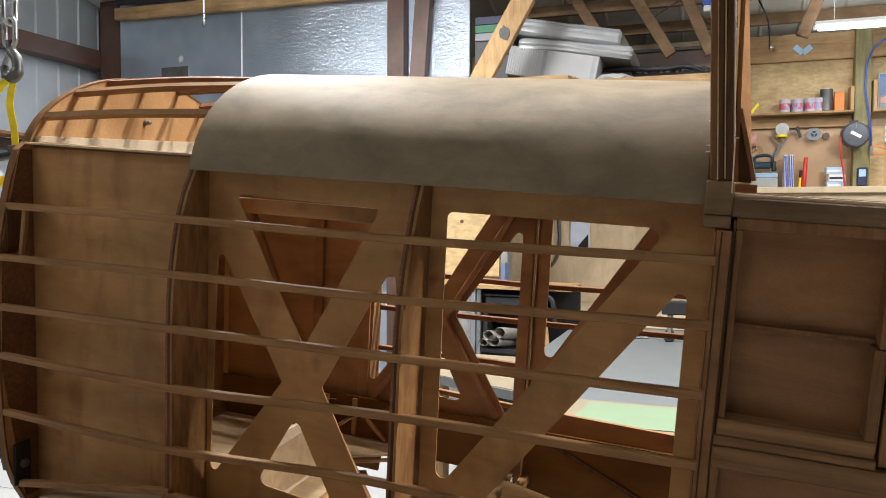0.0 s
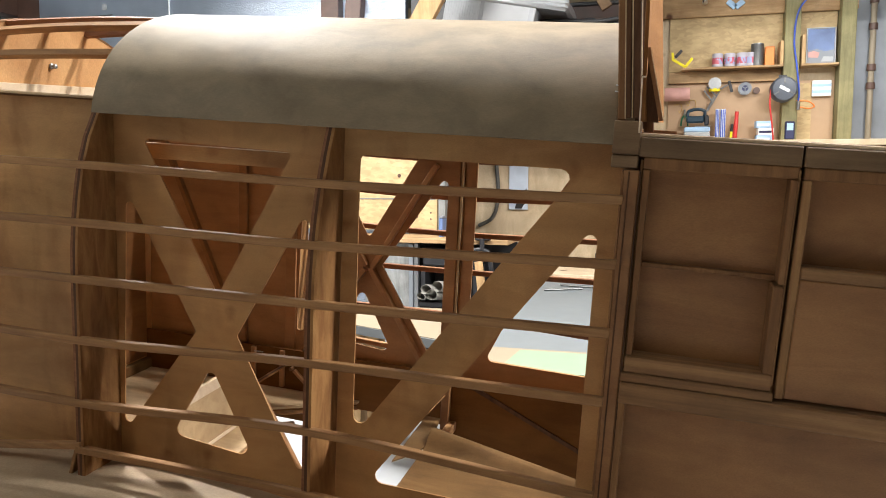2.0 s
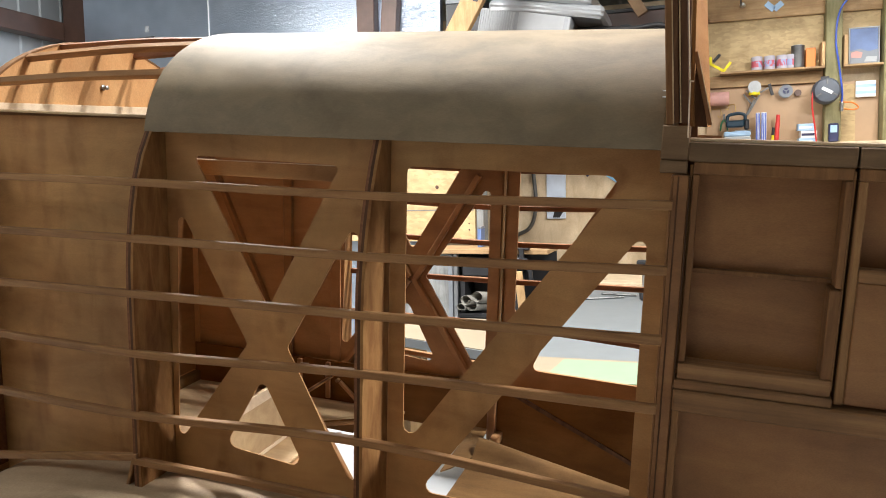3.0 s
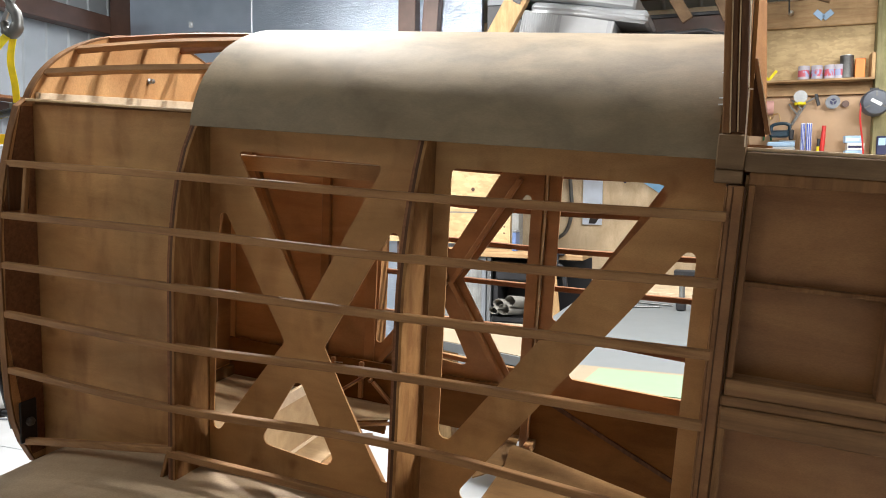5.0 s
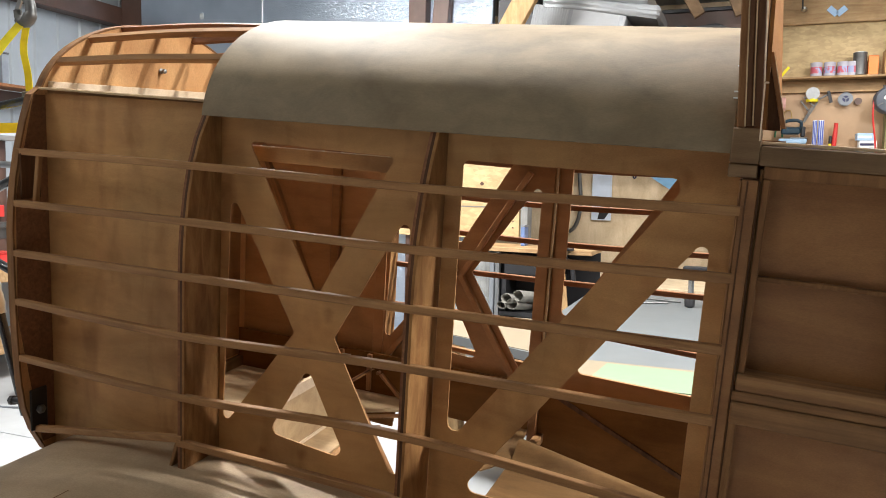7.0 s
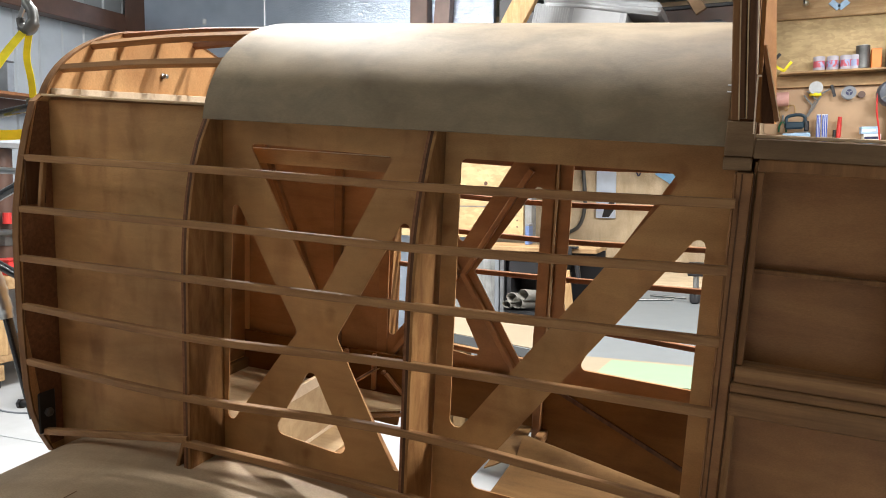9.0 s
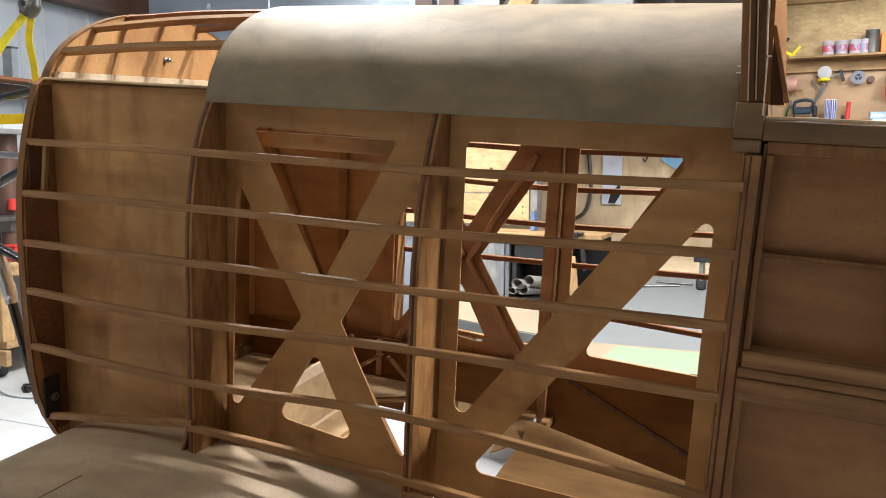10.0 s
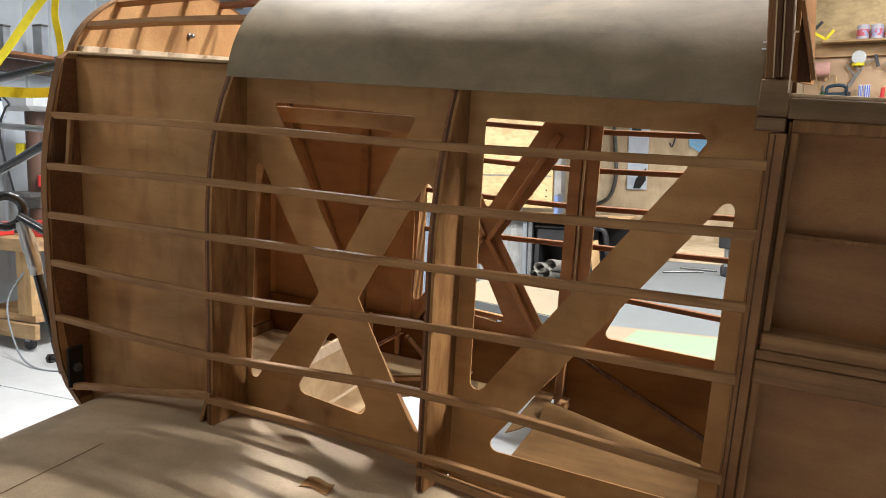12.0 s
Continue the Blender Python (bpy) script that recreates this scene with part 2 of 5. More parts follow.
# floor plywood toned dark and warm to imitate dim light bounced inside the cabin
FLOORPLY = wood("dimmed_floor_plywood", (0.152, 0.081, 0.031), (0.252, 0.140, 0.056), (1.2, 8, 8), 0.7, blotch=0.4, scale=2.0, shine=0.12)


def foil_material(name, start, end):
    """Bright foil facing, smooth on one side and more and more crinkled towards the other."""
    m, nodes, links, b = node_material(name, 0.30, 0.85)
    vec = coords(nodes, links, (1, 1, 1), False)
    links.new(ramp_between(nodes, links, noise_of(nodes, links, vec, 2.0, 3), (0.36, 0.42, 0.51), (0.52, 0.59, 0.68)), b.inputs["Base Color"])
    slant = nodes.new("ShaderNodeMapping")
    slant.inputs["Rotation"].default_value, slant.inputs["Scale"].default_value = (0, radians(38), 0), (1.0, 1.0, 2.6)
    links.new(vec, slant.inputs["Vector"])
    folds = noise_of(nodes, links, slant.outputs[0], 13, 5, 0.68, 1.6)
    axes, span, swell = nodes.new("ShaderNodeSeparateXYZ"), nodes.new("ShaderNodeMapRange"), nodes.new("ShaderNodeMath")
    links.new(vec, axes.inputs[0])
    links.new(axes.outputs["X"], span.inputs["Value"])
    for key, v in (("From Min", start), ("From Max", end), ("To Min", 0.12), ("To Max", 1.0)):
        span.inputs[key].default_value = v
    swell.operation = "MULTIPLY"
    links.new(folds, swell.inputs[0])
    links.new(span.outputs[0], swell.inputs[1])
    bumped(nodes, links, b, swell.outputs[0], 0.5, 0.022)
    return m


FOIL = foil_material("crinkled_foil", -3.9, -2.7)


def glow_material(name, colour, strength):
    m, nodes, links, b = node_material(name, 0.4)
    b.inputs["Base Color"].default_value = (0.9, 0.9, 0.9, 1)
    b.inputs["Emission Color"].default_value, b.inputs["Emission Strength"].default_value = (*colour, 1), strength
    return m


GLOW = glow_material("lit_led_tube", (0.95, 0.98, 1.0), 28.0)


# ---- mesh helpers ----
def part(name, bm, material, parent=None, label=""):
    """Links a bmesh as one mesh object, under a thing or a part if one is given."""
    bmesh.ops.recalc_face_normals(bm, faces=bm.faces)
    mesh = bpy.data.meshes.new(name)
    bm.to_mesh(mesh)
    bm.free()
    mesh.materials.append(material)
    ob = new(name, mesh)
    if parent is not None:
        ob.parent = parent
    return tagged(ob, label) if label else ob


def smooth(ob, angle=40):
    ob.data.shade_smooth()
    ob.data.set_sharp_from_angle(angle=radians(angle))
    return ob


def thing(name, label, category, m=None, group="", kind=""):
    ob = new(name)
    ob.empty_display_size = 0.05
    if m is not None:
        ob.matrix_world = m
    return tagged(ob, label, category, group, kind)


def box(x0, x1, y0, y1, z0, z1, bevel=0.0):
    bm = bmesh.new()
    bmesh.ops.create_cube(bm, size=1, matrix=Matrix.Translation(((x0 + x1) / 2, (y0 + y1) / 2, (z0 + z1) / 2)) @ Matrix.Diagonal((x1 - x0, y1 - y0, z1 - z0, 1)))
    if bevel:
        bmesh.ops.bevel(bm, geom=bm.edges[:], offset=bevel, segments=1, affect="EDGES")
    return bm


def bar(a, b, wide, high, bevel=0.0015, up=(0, 0, 1)):
    """A straight bar of rectangular section from a to b; high is measured along up."""
    a, b = Vector(a), Vector(b)
    x = (b - a).normalized()
    y = Vector(up).cross(x).normalized()
    z = x.cross(y)
    turn = Matrix((x, y, z)).transposed().to_4x4()
    bm = bmesh.new()
    bmesh.ops.create_cube(bm, size=1, matrix=Matrix.Translation((a + b) / 2) @ turn @ Matrix.Diagonal(((b - a).length, wide, high, 1)))
    if bevel:
        bmesh.ops.bevel(bm, geom=bm.edges[:], offset=bevel, segments=1, affect="EDGES")
    return bm


def rod(points, radius, sides=10, caps=True):
    """A round tube swept along points."""
    bm, rings = bmesh.new(), []
    pts = [Vector(p) for p in points]
    side = None
    for i, p in enumerate(pts):
        way = (pts[min(i + 1, len(pts) - 1)] - pts[max(i - 1, 0)]).normalized()
        if side is None:
            side = way.orthogonal().normalized()
        side = (side - way * side.dot(way)).normalized()
        over = way.cross(side)
        r = radius[i] if isinstance(radius, (list, tuple)) else radius
        rings.append([bm.verts.new(p + r * (math.cos(k * math.tau / sides) * side + math.sin(k * math.tau / sides) * over)) for k in range(sides)])
    for a, b in zip(rings, rings[1:]):
        for k in range(sides):
            bm.faces.new((a[k], a[(k + 1) % sides], b[(k + 1) % sides], b[k]))
    if caps:
        bm.faces.new(rings[0])
        bm.faces.new(rings[-1])
    return bm


def curve_points(points, steps=8):
    """A smooth run of points through the given ones."""
    p = [Vector(q) for q in points]
    p = [2 * p[0] - p[1], *p, 2 * p[-1] - p[-2]]
    out = []
    for i in range(1, len(p) - 2):
        for k in range(steps):
            t = k / steps
            out.append(0.5 * (2 * p[i] + (p[i + 1] - p[i - 1]) * t + (2 * p[i - 1] - 5 * p[i] + 4 * p[i + 1] - p[i + 2]) * t * t + (3 * p[i] - p[i - 1] - 3 * p[i + 1] + p[i + 2]) * t ** 3))
    return out + [p[-2]]


def lathe(profile, sides=20, axis="z"):
    """Turns a profile of (radius, height) round an axis."""
    bm, rings = bmesh.new(), []
    for r, h in profile:
        ring = []
        for k in range(sides):
            c, s = r * math.cos(k * math.tau / sides), r * math.sin(k * math.tau / sides)
            ring.append(bm.verts.new({"z": (c, s, h), "y": (c, h, s), "x": (h, c, s)}[axis]))
        rings.append(ring)
    for a, b in zip(rings, rings[1:]):
        for k in range(sides):
            bm.faces.new((a[k], a[(k + 1) % sides], b[(k + 1) % sides], b[k]))
    bm.faces.new(rings[0])
    bm.faces.new(rings[-1])
    return bm


def rounded(poly, r, steps=4):
    """The polygon with its corners rounded off; r is one radius or one for each corner."""
    out, n = [], len(poly)
    for i in range(n):
        p, a, b = Vector(poly[i]), Vector(poly[i - 1]), Vector(poly[(i + 1) % n])
        u, v = (a - p).normalized(), (b - p).normalized()
        half = u.angle(v) / 2
        rad = r[i] if isinstance(r, (list, tuple)) else r
        cut = min(rad / math.tan(half), 0.45 * (a - p).length, 0.45 * (b - p).length)
        rad = cut * math.tan(half)
        mid = p + (u + v).normalized() * (rad / math.sin(half))
        s, e = p + u * cut - mid, p + v * cut - mid
        for k in range(steps + 1):
            w = s.normalized().slerp(e.normalized(), k / steps)
            out.append(tuple(mid + w * rad))
    return out


def plate(loops, low, high, place):
    """A flat plate with holes: loops of (u, v), the outline first; place(u, v, w) gives the spot for depth w."""
    bm = bmesh.new()
    tris = tessellate_polygon([[Vector((u, v, 0)) for u, v in loop] for loop in loops])
    flat = [p for loop in loops for p in loop]
    a = [bm.verts.new(place(u, v, low)) for u, v in flat]
    b = [bm.verts.new(place(u, v, high)) for u, v in flat]
    for i, j, k in tris:
        if len({i, j, k}) == 3:
            bm.faces.new((a[i], a[j], a[k]))
            bm.faces.new((b[k], b[j], b[i]))
    start = 0
    for loop in loops:
        n = len(loop)
        for k in range(n):
            i, j = start + k, start + (k + 1) % n
            bm.faces.new((a[i], a[j], b[j], b[i]))
        start += n
    return bm


def sheet(rows, thick):
    """A curved sheet from rows of points, given a thickness along its normals."""
    bm = bmesh.new()
    grid = [[bm.verts.new(p) for p in row] for row in rows]
    for r, q in zip(grid, grid[1:]):
        for k in range(len(r) - 1):
            bm.faces.new((r[k], r[k + 1], q[k + 1], q[k]))
    bmesh.ops.recalc_face_normals(bm, faces=bm.faces)
    bmesh.ops.solidify(bm, geom=bm.faces[:], thickness=thick)
    return bm


# ---- the room ----
def setting(name, bm, material, label, category="", parent=None):
    return tagged(part(name, bm, material, parent), label, category, kind="structure")


setting("floor", box(-9, 7, -5, 9, -0.15, 0), CONCRETE, "pale smooth concrete workshop floor", "floor")
setting("wall_north", box(-5.4, 6.0, 6.78, 6.95, 0, 2.95), WALLPLY, "pale plywood workshop wall behind the bench", "wall")
# unseen east and south walls, coloured dark to cut light bounced into the room
setting("wall_east", box(6.0, 6.15, -4.4, 6.95, 0, 4.95), STEEL_BROWN, "unseen dark brown workshop wall", "wall")
wall_south = setting("wall_south", plate([[(-5.6, 0), (-4.4, 0), (-4.4, 2.4), (-2.0, 2.4), (-2.0, 0), (6.15, 0), (6.15, 3.6), (-5.6, 3.6)]], -4.35, -4.2, lambda u, v, w: (u, w, v)), STEEL_BROWN, "unseen dark brown workshop wall with an opening for the fill lamp", "wall")


def ribbed(length, rise, pitch, place):
    """Ribbed sheet steel: flat pans with narrow raised ribs."""
    bm = bmesh.new()
    profile, x = [], 0.0
    while x < length:
        profile += [(x, 0), (x + pitch - 0.036, 0), (x + pitch - 0.024, 0.014), (x + pitch - 0.012, 0.014)]
        x += pitch
    loop = profile + [(u, w - 0.004) for u, w in reversed(profile)]
    rows = [[bm.verts.new(place(u, w, v)) for u, w in loop] for v in (0.0, rise)]
    n = len(loop)
    for k in range(n):
        bm.faces.new((rows[0][k], rows[0][(k + 1) % n], rows[1][(k + 1) % n], rows[1][k]))
    return bm


wall_west = setting("wall_west", ribbed(11.4, 4.95, 0.23, lambda u, w, v: (-5.5 + w, -4.45 + u, v)), SHEET_METAL, "ribbed grey-blue sheet steel wall on brown steel girts", "wall")
for z, deep in ((2.03, 0.045), (2.88, 0.08)):
    part("girt", box(-5.47, -5.33, -4.2, 6.7, z - deep, z + deep, 0.004), STEEL_BROWN, wall_west)
part("column", box(-5.33, -5.06, 5.50, 5.76, 0, 3.4, 0.004), STEEL_BROWN, wall_west)
roof_z = lambda y: 2.97 + 0.33 * (6.95 - y)
setting("ceiling", ribbed(12.0, 5.8, 0.3, lambda u, w, v: (-5.7 + u, 6.95 - v, roof_z(6.95 - v) - w)), ROOF_METAL, "pale ribbed steel roof slope on timber purlins", "ceiling")
setting("ceiling", ribbed(12.0, 5.6, 0.3, lambda u, w, v: (-5.7 + u, 1.15 - v, roof_z(1.15) - 0.33 * v - w)), ROOF_METAL, "pale ribbed steel roof slope", "ceiling")
for y in (6.55, 6.2, 5.6, 4.9, 4.2, 3.5):
    setting("purlin", bar((-1.72 if y > 5.4 else -5.4, y, roof_z(y) - 0.075), (6.0, y, roof_z(y) - 0.075), 0.045, 0.085, 0.003), ROOF_TIMBER, "pine roof purlin under the steel", "roof timber")
for x0, z0, x1, z1 in ((-1.12, 3.22, -0.80, 2.70), (-0.70, 3.26, -0.37, 2.71), (-0.30, 3.22, -0.08, 2.70), (0.64, 3.05, 0.54, 2.78)):
    setting("roof_strut", bar((x0, 6.12, z0), (x1, 6.12, z1), 0.045, 0.085, 0.003, up=(1, 0, 0)), ROOF_TIMBER, "pine roof strut", "roof timber")

# foil-faced insulation wall with its steel posts
foil = setting("wall_foil", box(-5.06, -1.78, 5.46, 5.52, 0, 3.4), FOIL, "crinkled silver foil insulation wall", "wall")
part("seam", box(-3.786, -3.780, 5.452, 5.462, 0, 3.16), WHITE, foil)
part("head_rail", bar((-5.06, 5.42, 3.24), (-1.9, 5.42, 3.20), 0.06, 0.10), TIMBER_X, foil)
part("post", box(-2.41, -2.27, 5.36, 5.455, 0, 3.4, 0.004), STEEL_BROWN, foil)
part("post", bar((-2.09, 5.40, 3.5), (-2.20, 5.40, 2.0), 0.09, 0.12, up=(1, 0, 0)), STEEL_BROWN, foil)
smooth(part("conduit", rod([(-5.0, 5.37, 3.338), (-2.45, 5.37, 3.312)], 0.034, 12), BLACK, foil, "black conduit over the head rail"))
part("sticker", box(-4.42, -4.38, 5.4565, 5.4585, 2.79, 2.84), GREY_PAINT, foil, "small white sticker")
part("patch", box(-4.60, -4.32, 5.445, 5.458, 2.62, 2.75), DULL_STEEL, foil)

# ---- fuselage ----
CENTRE, FAR_SIDE = 0.502, 0.92
FUSELAGE = pose(0, 1.3126, 1.45, 4.0, 4.2, 0)
fuselage = thing("airplane_fuselage", "unfinished wooden airplane fuselage with open stringers, hoisted nose up", "airplane", FUSELAGE)
NOSE, FRONT, MIDDLE, DOOR = -1.60, -1.085, -0.56, 0.0
BULGE = {NOSE: 0.006, FRONT: -0.012, MIDDLE: 0.013, DOOR: 0.0}


def side(h, station):
    """How far the outer line of a former lies from the side plane, at a height."""
    d = BULGE[station] + 0.5 * max(0.0, h + 0.32) ** 2 + (1.1 * max(0.0, h + 0.10) ** 2 if station == FRONT else 0.0)
    return d + (0.16 * max(0.0, -0.45 - h) ** 2 + 1.3 * max(0.0, -0.68 - h) ** 2 if station == NOSE else 0.0)


def former_loop(station, low, a, b, base, start, inset=0.0, bottom_inset=0.0, side_at=None):
    """The outline of a former: up one side, over the elliptic top, down the other."""
    near = []
    for k in range(15):
        h = low + bottom_inset + (start - low - bottom_inset) * k / 14
        near.append((side_at if side_at is not None else side(h, station) + inset, h))
    power = 1.0 if station == NOSE else 2 / 2.3
    first = math.asin(min(1, (start - base) / b) ** (1 / power))
    for k in range(1, 19):
        ang = first + (math.pi / 2 - first) * k / 18
        d = CENTRE - (a - inset) * math.cos(ang) ** power
        near.append((max(d, near[-1][0]), base + (b - inset) * math.sin(ang) ** power))
    other = [(2 * CENTRE - d, h) for d, h in near[:-1]]
    if side_at is not None:
        other = [(max(d, FAR_SIDE + 0.008), h) if k < 15 else (d, h) for k, (d, h) in enumerate(other)]
    return near + other[::-1]


SKEW = {-1.085: 0.026, -0.56: 0.068}
SPLAY = {-1.085: 0.0, -0.56: 0.010}
across = lambda s, skew=0.0, splay=0.0: (lambda u, v, w: (s + w + skew * (u - 0.11) + splay * min(max(0.0, (u - 0.013) / 0.097), max(0.0, 1 - (u - 0.11) / 0.4)), u, v))
far = lambda s: -0.505 + 1.065 * (s + 0.56)
along = lambda u, v, w: (u, w, v)
DECK = (0.44, 0.300, -0.036)
firewall = part("firewall", plate([former_loop(NOSE, -0.86, 0.415, 0.245, 0.0, 0.04)], -0.014, 0.0, across(NOSE)), FIREWALL, fuselage, "varnished plywood firewall bulkhead")
# thin dark sheet added to imitate the unlit firewall face outside the panel
part("doubler", plate([[(side(-0.84, NOSE) + 0.004, -0.84), (0.106, -0.84), (0.106, 0.04), (side(0.04, NOSE) + 0.004, 0.04), (side(-0.2, NOSE) + 0.004, -0.2), (side(-0.5, NOSE) + 0.004, -0.5)]], 0.0005, 0.0035, across(NOSE)), REDWOOD, firewall)
part("edge_strip", plate([former_loop(NOSE, -0.865, 0.415, 0.245, 0.0, 0.04, -0.003), former_loop(NOSE, -0.862, 0.415, 0.245, 0.0, 0.04, 0.002, 0.004)], -0.022, -0.002, across(NOSE + 0.004)), DARKWOOD, firewall)
# added board; its dark tone dims the firewall seen through the truss holes
part("lining", box(NOSE + 0.0006, NOSE + 0.004, 0.30, 0.884, -0.83, -0.022), VARNISH, firewall, "dark board added to dim the lower firewall")
for station in (FRONT, MIDDLE):
    ring = [former_loop(station, -0.79, *DECK, 0.03, 0.004), former_loop(station, -0.79, *DECK, 0.0, 0.05, 0.002, 0.119)]
    former = part("former", plate(ring, 0.003, 0.009, across(station, SKEW[station], SPLAY[station])), FIR, fuselage, "figured plywood former")
    part("lamination", plate(ring, -0.0032, 0.0028, across(station, SKEW[station], SPLAY[station])), STAIN, former)
    part("lamination", plate(ring, -0.009, -0.0034, across(station, SKEW[station], SPLAY[station])), REDWOOD, former)
    for d0, d1 in ((0.1135, 0.142),):
        part("former_post", box(station - 0.034, station - 0.0095, d0, d1, -0.72, 0.02, 0.002), SPRUCE_V, fuselage)


def stringer_run(heights, mirror):
    """One stringer bent over the formers."""
    stops = [s for s in (NOSE, FRONT, MIDDLE, DOOR) if s in heights]
    pts = []
    for i, s in enumerate(stops):
        d = side(heights[s], s) + 0.0055
        pts.append((s - 0.012 if i == 0 else s, 2 * CENTRE - d if mirror else d, heights[s]))
    fine = curve_points(pts, 8)
    bm, rings = bmesh.new(), []
    for p in fine:
        rings.append([bm.verts.new(p + Vector((0, y, z))) for y, z in ((-0.007, -0.0065), (-0.0055, -0.008), (0.007, -0.008), (0.007, 0.008), (-0.0055, 0.008), (-0.007, 0.0065))])
    for a, b in zip(rings, rings[1:]):
        for k in range(6):
            bm.faces.new((a[k], a[(k + 1) % 6], b[(k + 1) % 6], b[k]))
    bm.faces.new(rings[0])
    bm.faces.new(rings[-1])
    return bm


STRINGERS = [(-0.095, -0.086, -0.087, -0.071), (-0.217, -0.203, -0.203, -0.179), (-0.337, -0.321, -0.317, -0.297), (-0.457, -0.453, -0.436, -0.420), (-0.600, -0.593, -0.578, -0.600)]
for mirror in (False, True):
    for hs in STRINGERS:
        part("stringer", stringer_run(dict(zip((NOSE, FRONT, MIDDLE, DOOR), hs)), mirror), SPRUCE if not mirror else REDWOOD, fuselage)
    part("stringer", stringer_run({NOSE: -0.800, FRONT: -0.690}, mirror), SPRUCE, fuselage)
    part("stringer", stringer_run({FRONT: -0.700, MIDDLE: -0.715, DOOR: -0.735}, mirror), SPRUCE, fuselage)
    part("stringer", stringer_run({MIDDLE: -0.745, DOOR: -0.785}, mirror), SPRUCE, fuselage)

# side panels: plain at the nose, cut out as trusses behind
X_HOLES = [
    rounded([(-1.003, -0.029), (-0.652, -0.037), (-0.823, -0.352)], (0.008, 0.008, 0.008)),
    rounded([(-1.048, -0.139), (-1.066, -0.703), (-0.876, -0.438)], (0.011, 0.012, 0.006)),
    rounded([(-0.839, -0.511), (-0.938, -0.685), (-0.736, -0.706)], (0.014, 0.018, 0.018)),
    rounded([(-0.777, -0.435), (-0.611, -0.136), (-0.611, -0.748)], (0.008, 0.012, 0.012)),
]
Z_HOLES = [
    rounded([(-0.507, -0.031), (-0.082, -0.031), (-0.505, -0.617)], (0.012, 0.018, 0.016)),
    rounded([(-0.041, -0.121), (-0.041, -0.716), (-0.467, -0.708)], (0.012, 0.008, 0.016)),
]
FAR_X_HOLES = [
    rounded([(-1.003, -0.029), (-0.667, -0.037), (-0.836, -0.345)], (0.008, 0.008, 0.008)),
    X_HOLES[1],
    rounded([(-0.852, -0.504), (-0.938, -0.685), (-0.751, -0.706)], (0.014, 0.018, 0.018)),
    rounded([(-0.792, -0.426), (-0.602, -0.117), (-0.602, -0.757)], (0.008, 0.012, 0.012)),
]
FAR_Z_HOLES = [
    rounded([(-0.462, -0.031), (-0.14, -0.031), (-0.462, -0.56)], (0.012, 0.018, 0.016)),
    rounded([(-0.14, -0.10), (0.03, -0.10), (0.03, -0.70), (-0.405, -0.69)], (0.012, 0.012, 0.008, 0.016)),
]

for mirror in (False, True):
    w0, w1 = (0.107, 0.1105) if not mirror else (FAR_SIDE - 0.003, FAR_SIDE + 0.003)
    g = far if mirror else (lambda s: s)
    holes = lambda loops: [[(g(u), v) for u, v in loop] for loop in loops]
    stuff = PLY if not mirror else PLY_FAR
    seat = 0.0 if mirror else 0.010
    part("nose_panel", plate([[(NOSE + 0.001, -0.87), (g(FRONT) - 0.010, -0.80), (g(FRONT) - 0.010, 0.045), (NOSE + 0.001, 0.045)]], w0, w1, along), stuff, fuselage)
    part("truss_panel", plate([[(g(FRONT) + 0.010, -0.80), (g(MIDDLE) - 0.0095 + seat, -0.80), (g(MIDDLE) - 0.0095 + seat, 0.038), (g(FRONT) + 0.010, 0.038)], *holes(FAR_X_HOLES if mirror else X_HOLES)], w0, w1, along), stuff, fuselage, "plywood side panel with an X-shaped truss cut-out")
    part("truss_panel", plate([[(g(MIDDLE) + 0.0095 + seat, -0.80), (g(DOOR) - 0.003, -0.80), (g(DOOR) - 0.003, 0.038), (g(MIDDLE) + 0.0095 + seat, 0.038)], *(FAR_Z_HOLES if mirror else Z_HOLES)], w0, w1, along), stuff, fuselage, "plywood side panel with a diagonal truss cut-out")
    q = lambda d: FAR_SIDE + 0.11 - d if mirror else d
    part("longeron", bar((NOSE, q(0.128), 0.046), (DOOR, q(0.128), 0.026), 0.028, 0.026), SPRUCE, fuselage)
    part("cap_strip", bar((NOSE + 0.002, q(0.100), 0.0555), (FRONT, q(0.100), 0.0505), 0.030, 0.006), PLY_X, fuselage)
    part("sill_longeron", bar((NOSE, q(0.128), -0.775), (DOOR, q(0.128), -0.765), 0.028, 0.03), SPRUCE, fuselage)
    # battens on the inner face of the truss
    inner, lean_in = q(0.1215), 0.015 if mirror else 0.0
    for a, b in (((-0.805 - lean_in, -0.435), (-0.62 - lean_in, -0.10)), ((-0.81 - lean_in, -0.435), (-0.63 - lean_in, -0.735)), ((-0.84, -0.43), (-1.05, -0.06)), ((-0.84, -0.44), (-1.05, -0.745)), ((-0.07, -0.06), (-0.49, -0.67)))[:4 if mirror else 5]:
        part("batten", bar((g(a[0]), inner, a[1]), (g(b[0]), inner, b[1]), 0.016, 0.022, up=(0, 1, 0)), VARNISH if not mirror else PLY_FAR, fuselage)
    part("batten", box(-1.25, -1.22, inner - 0.009, inner + 0.009, -0.74, 0.03, 0.002), VARNISH, fuselage)
    part("batten", bar((-1.56, inner, -0.02), (-1.26, inner, -0.70), 0.016, 0.022, up=(0, 1, 0)), VARNISH, fuselage)

# shallow rail just inside the first truss
rail_in = part("inner_rail", box(-1.045, -0.62, 0.150, 0.158, -0.074, -0.0415, 0.001), PLY, fuselage)
# pale strip imitates light caught on the rail's top edge
part("edge_strip", box(-1.045, -0.62, 0.1495, 0.1585, -0.0413, -0.0398), LEDGER, rail_in)

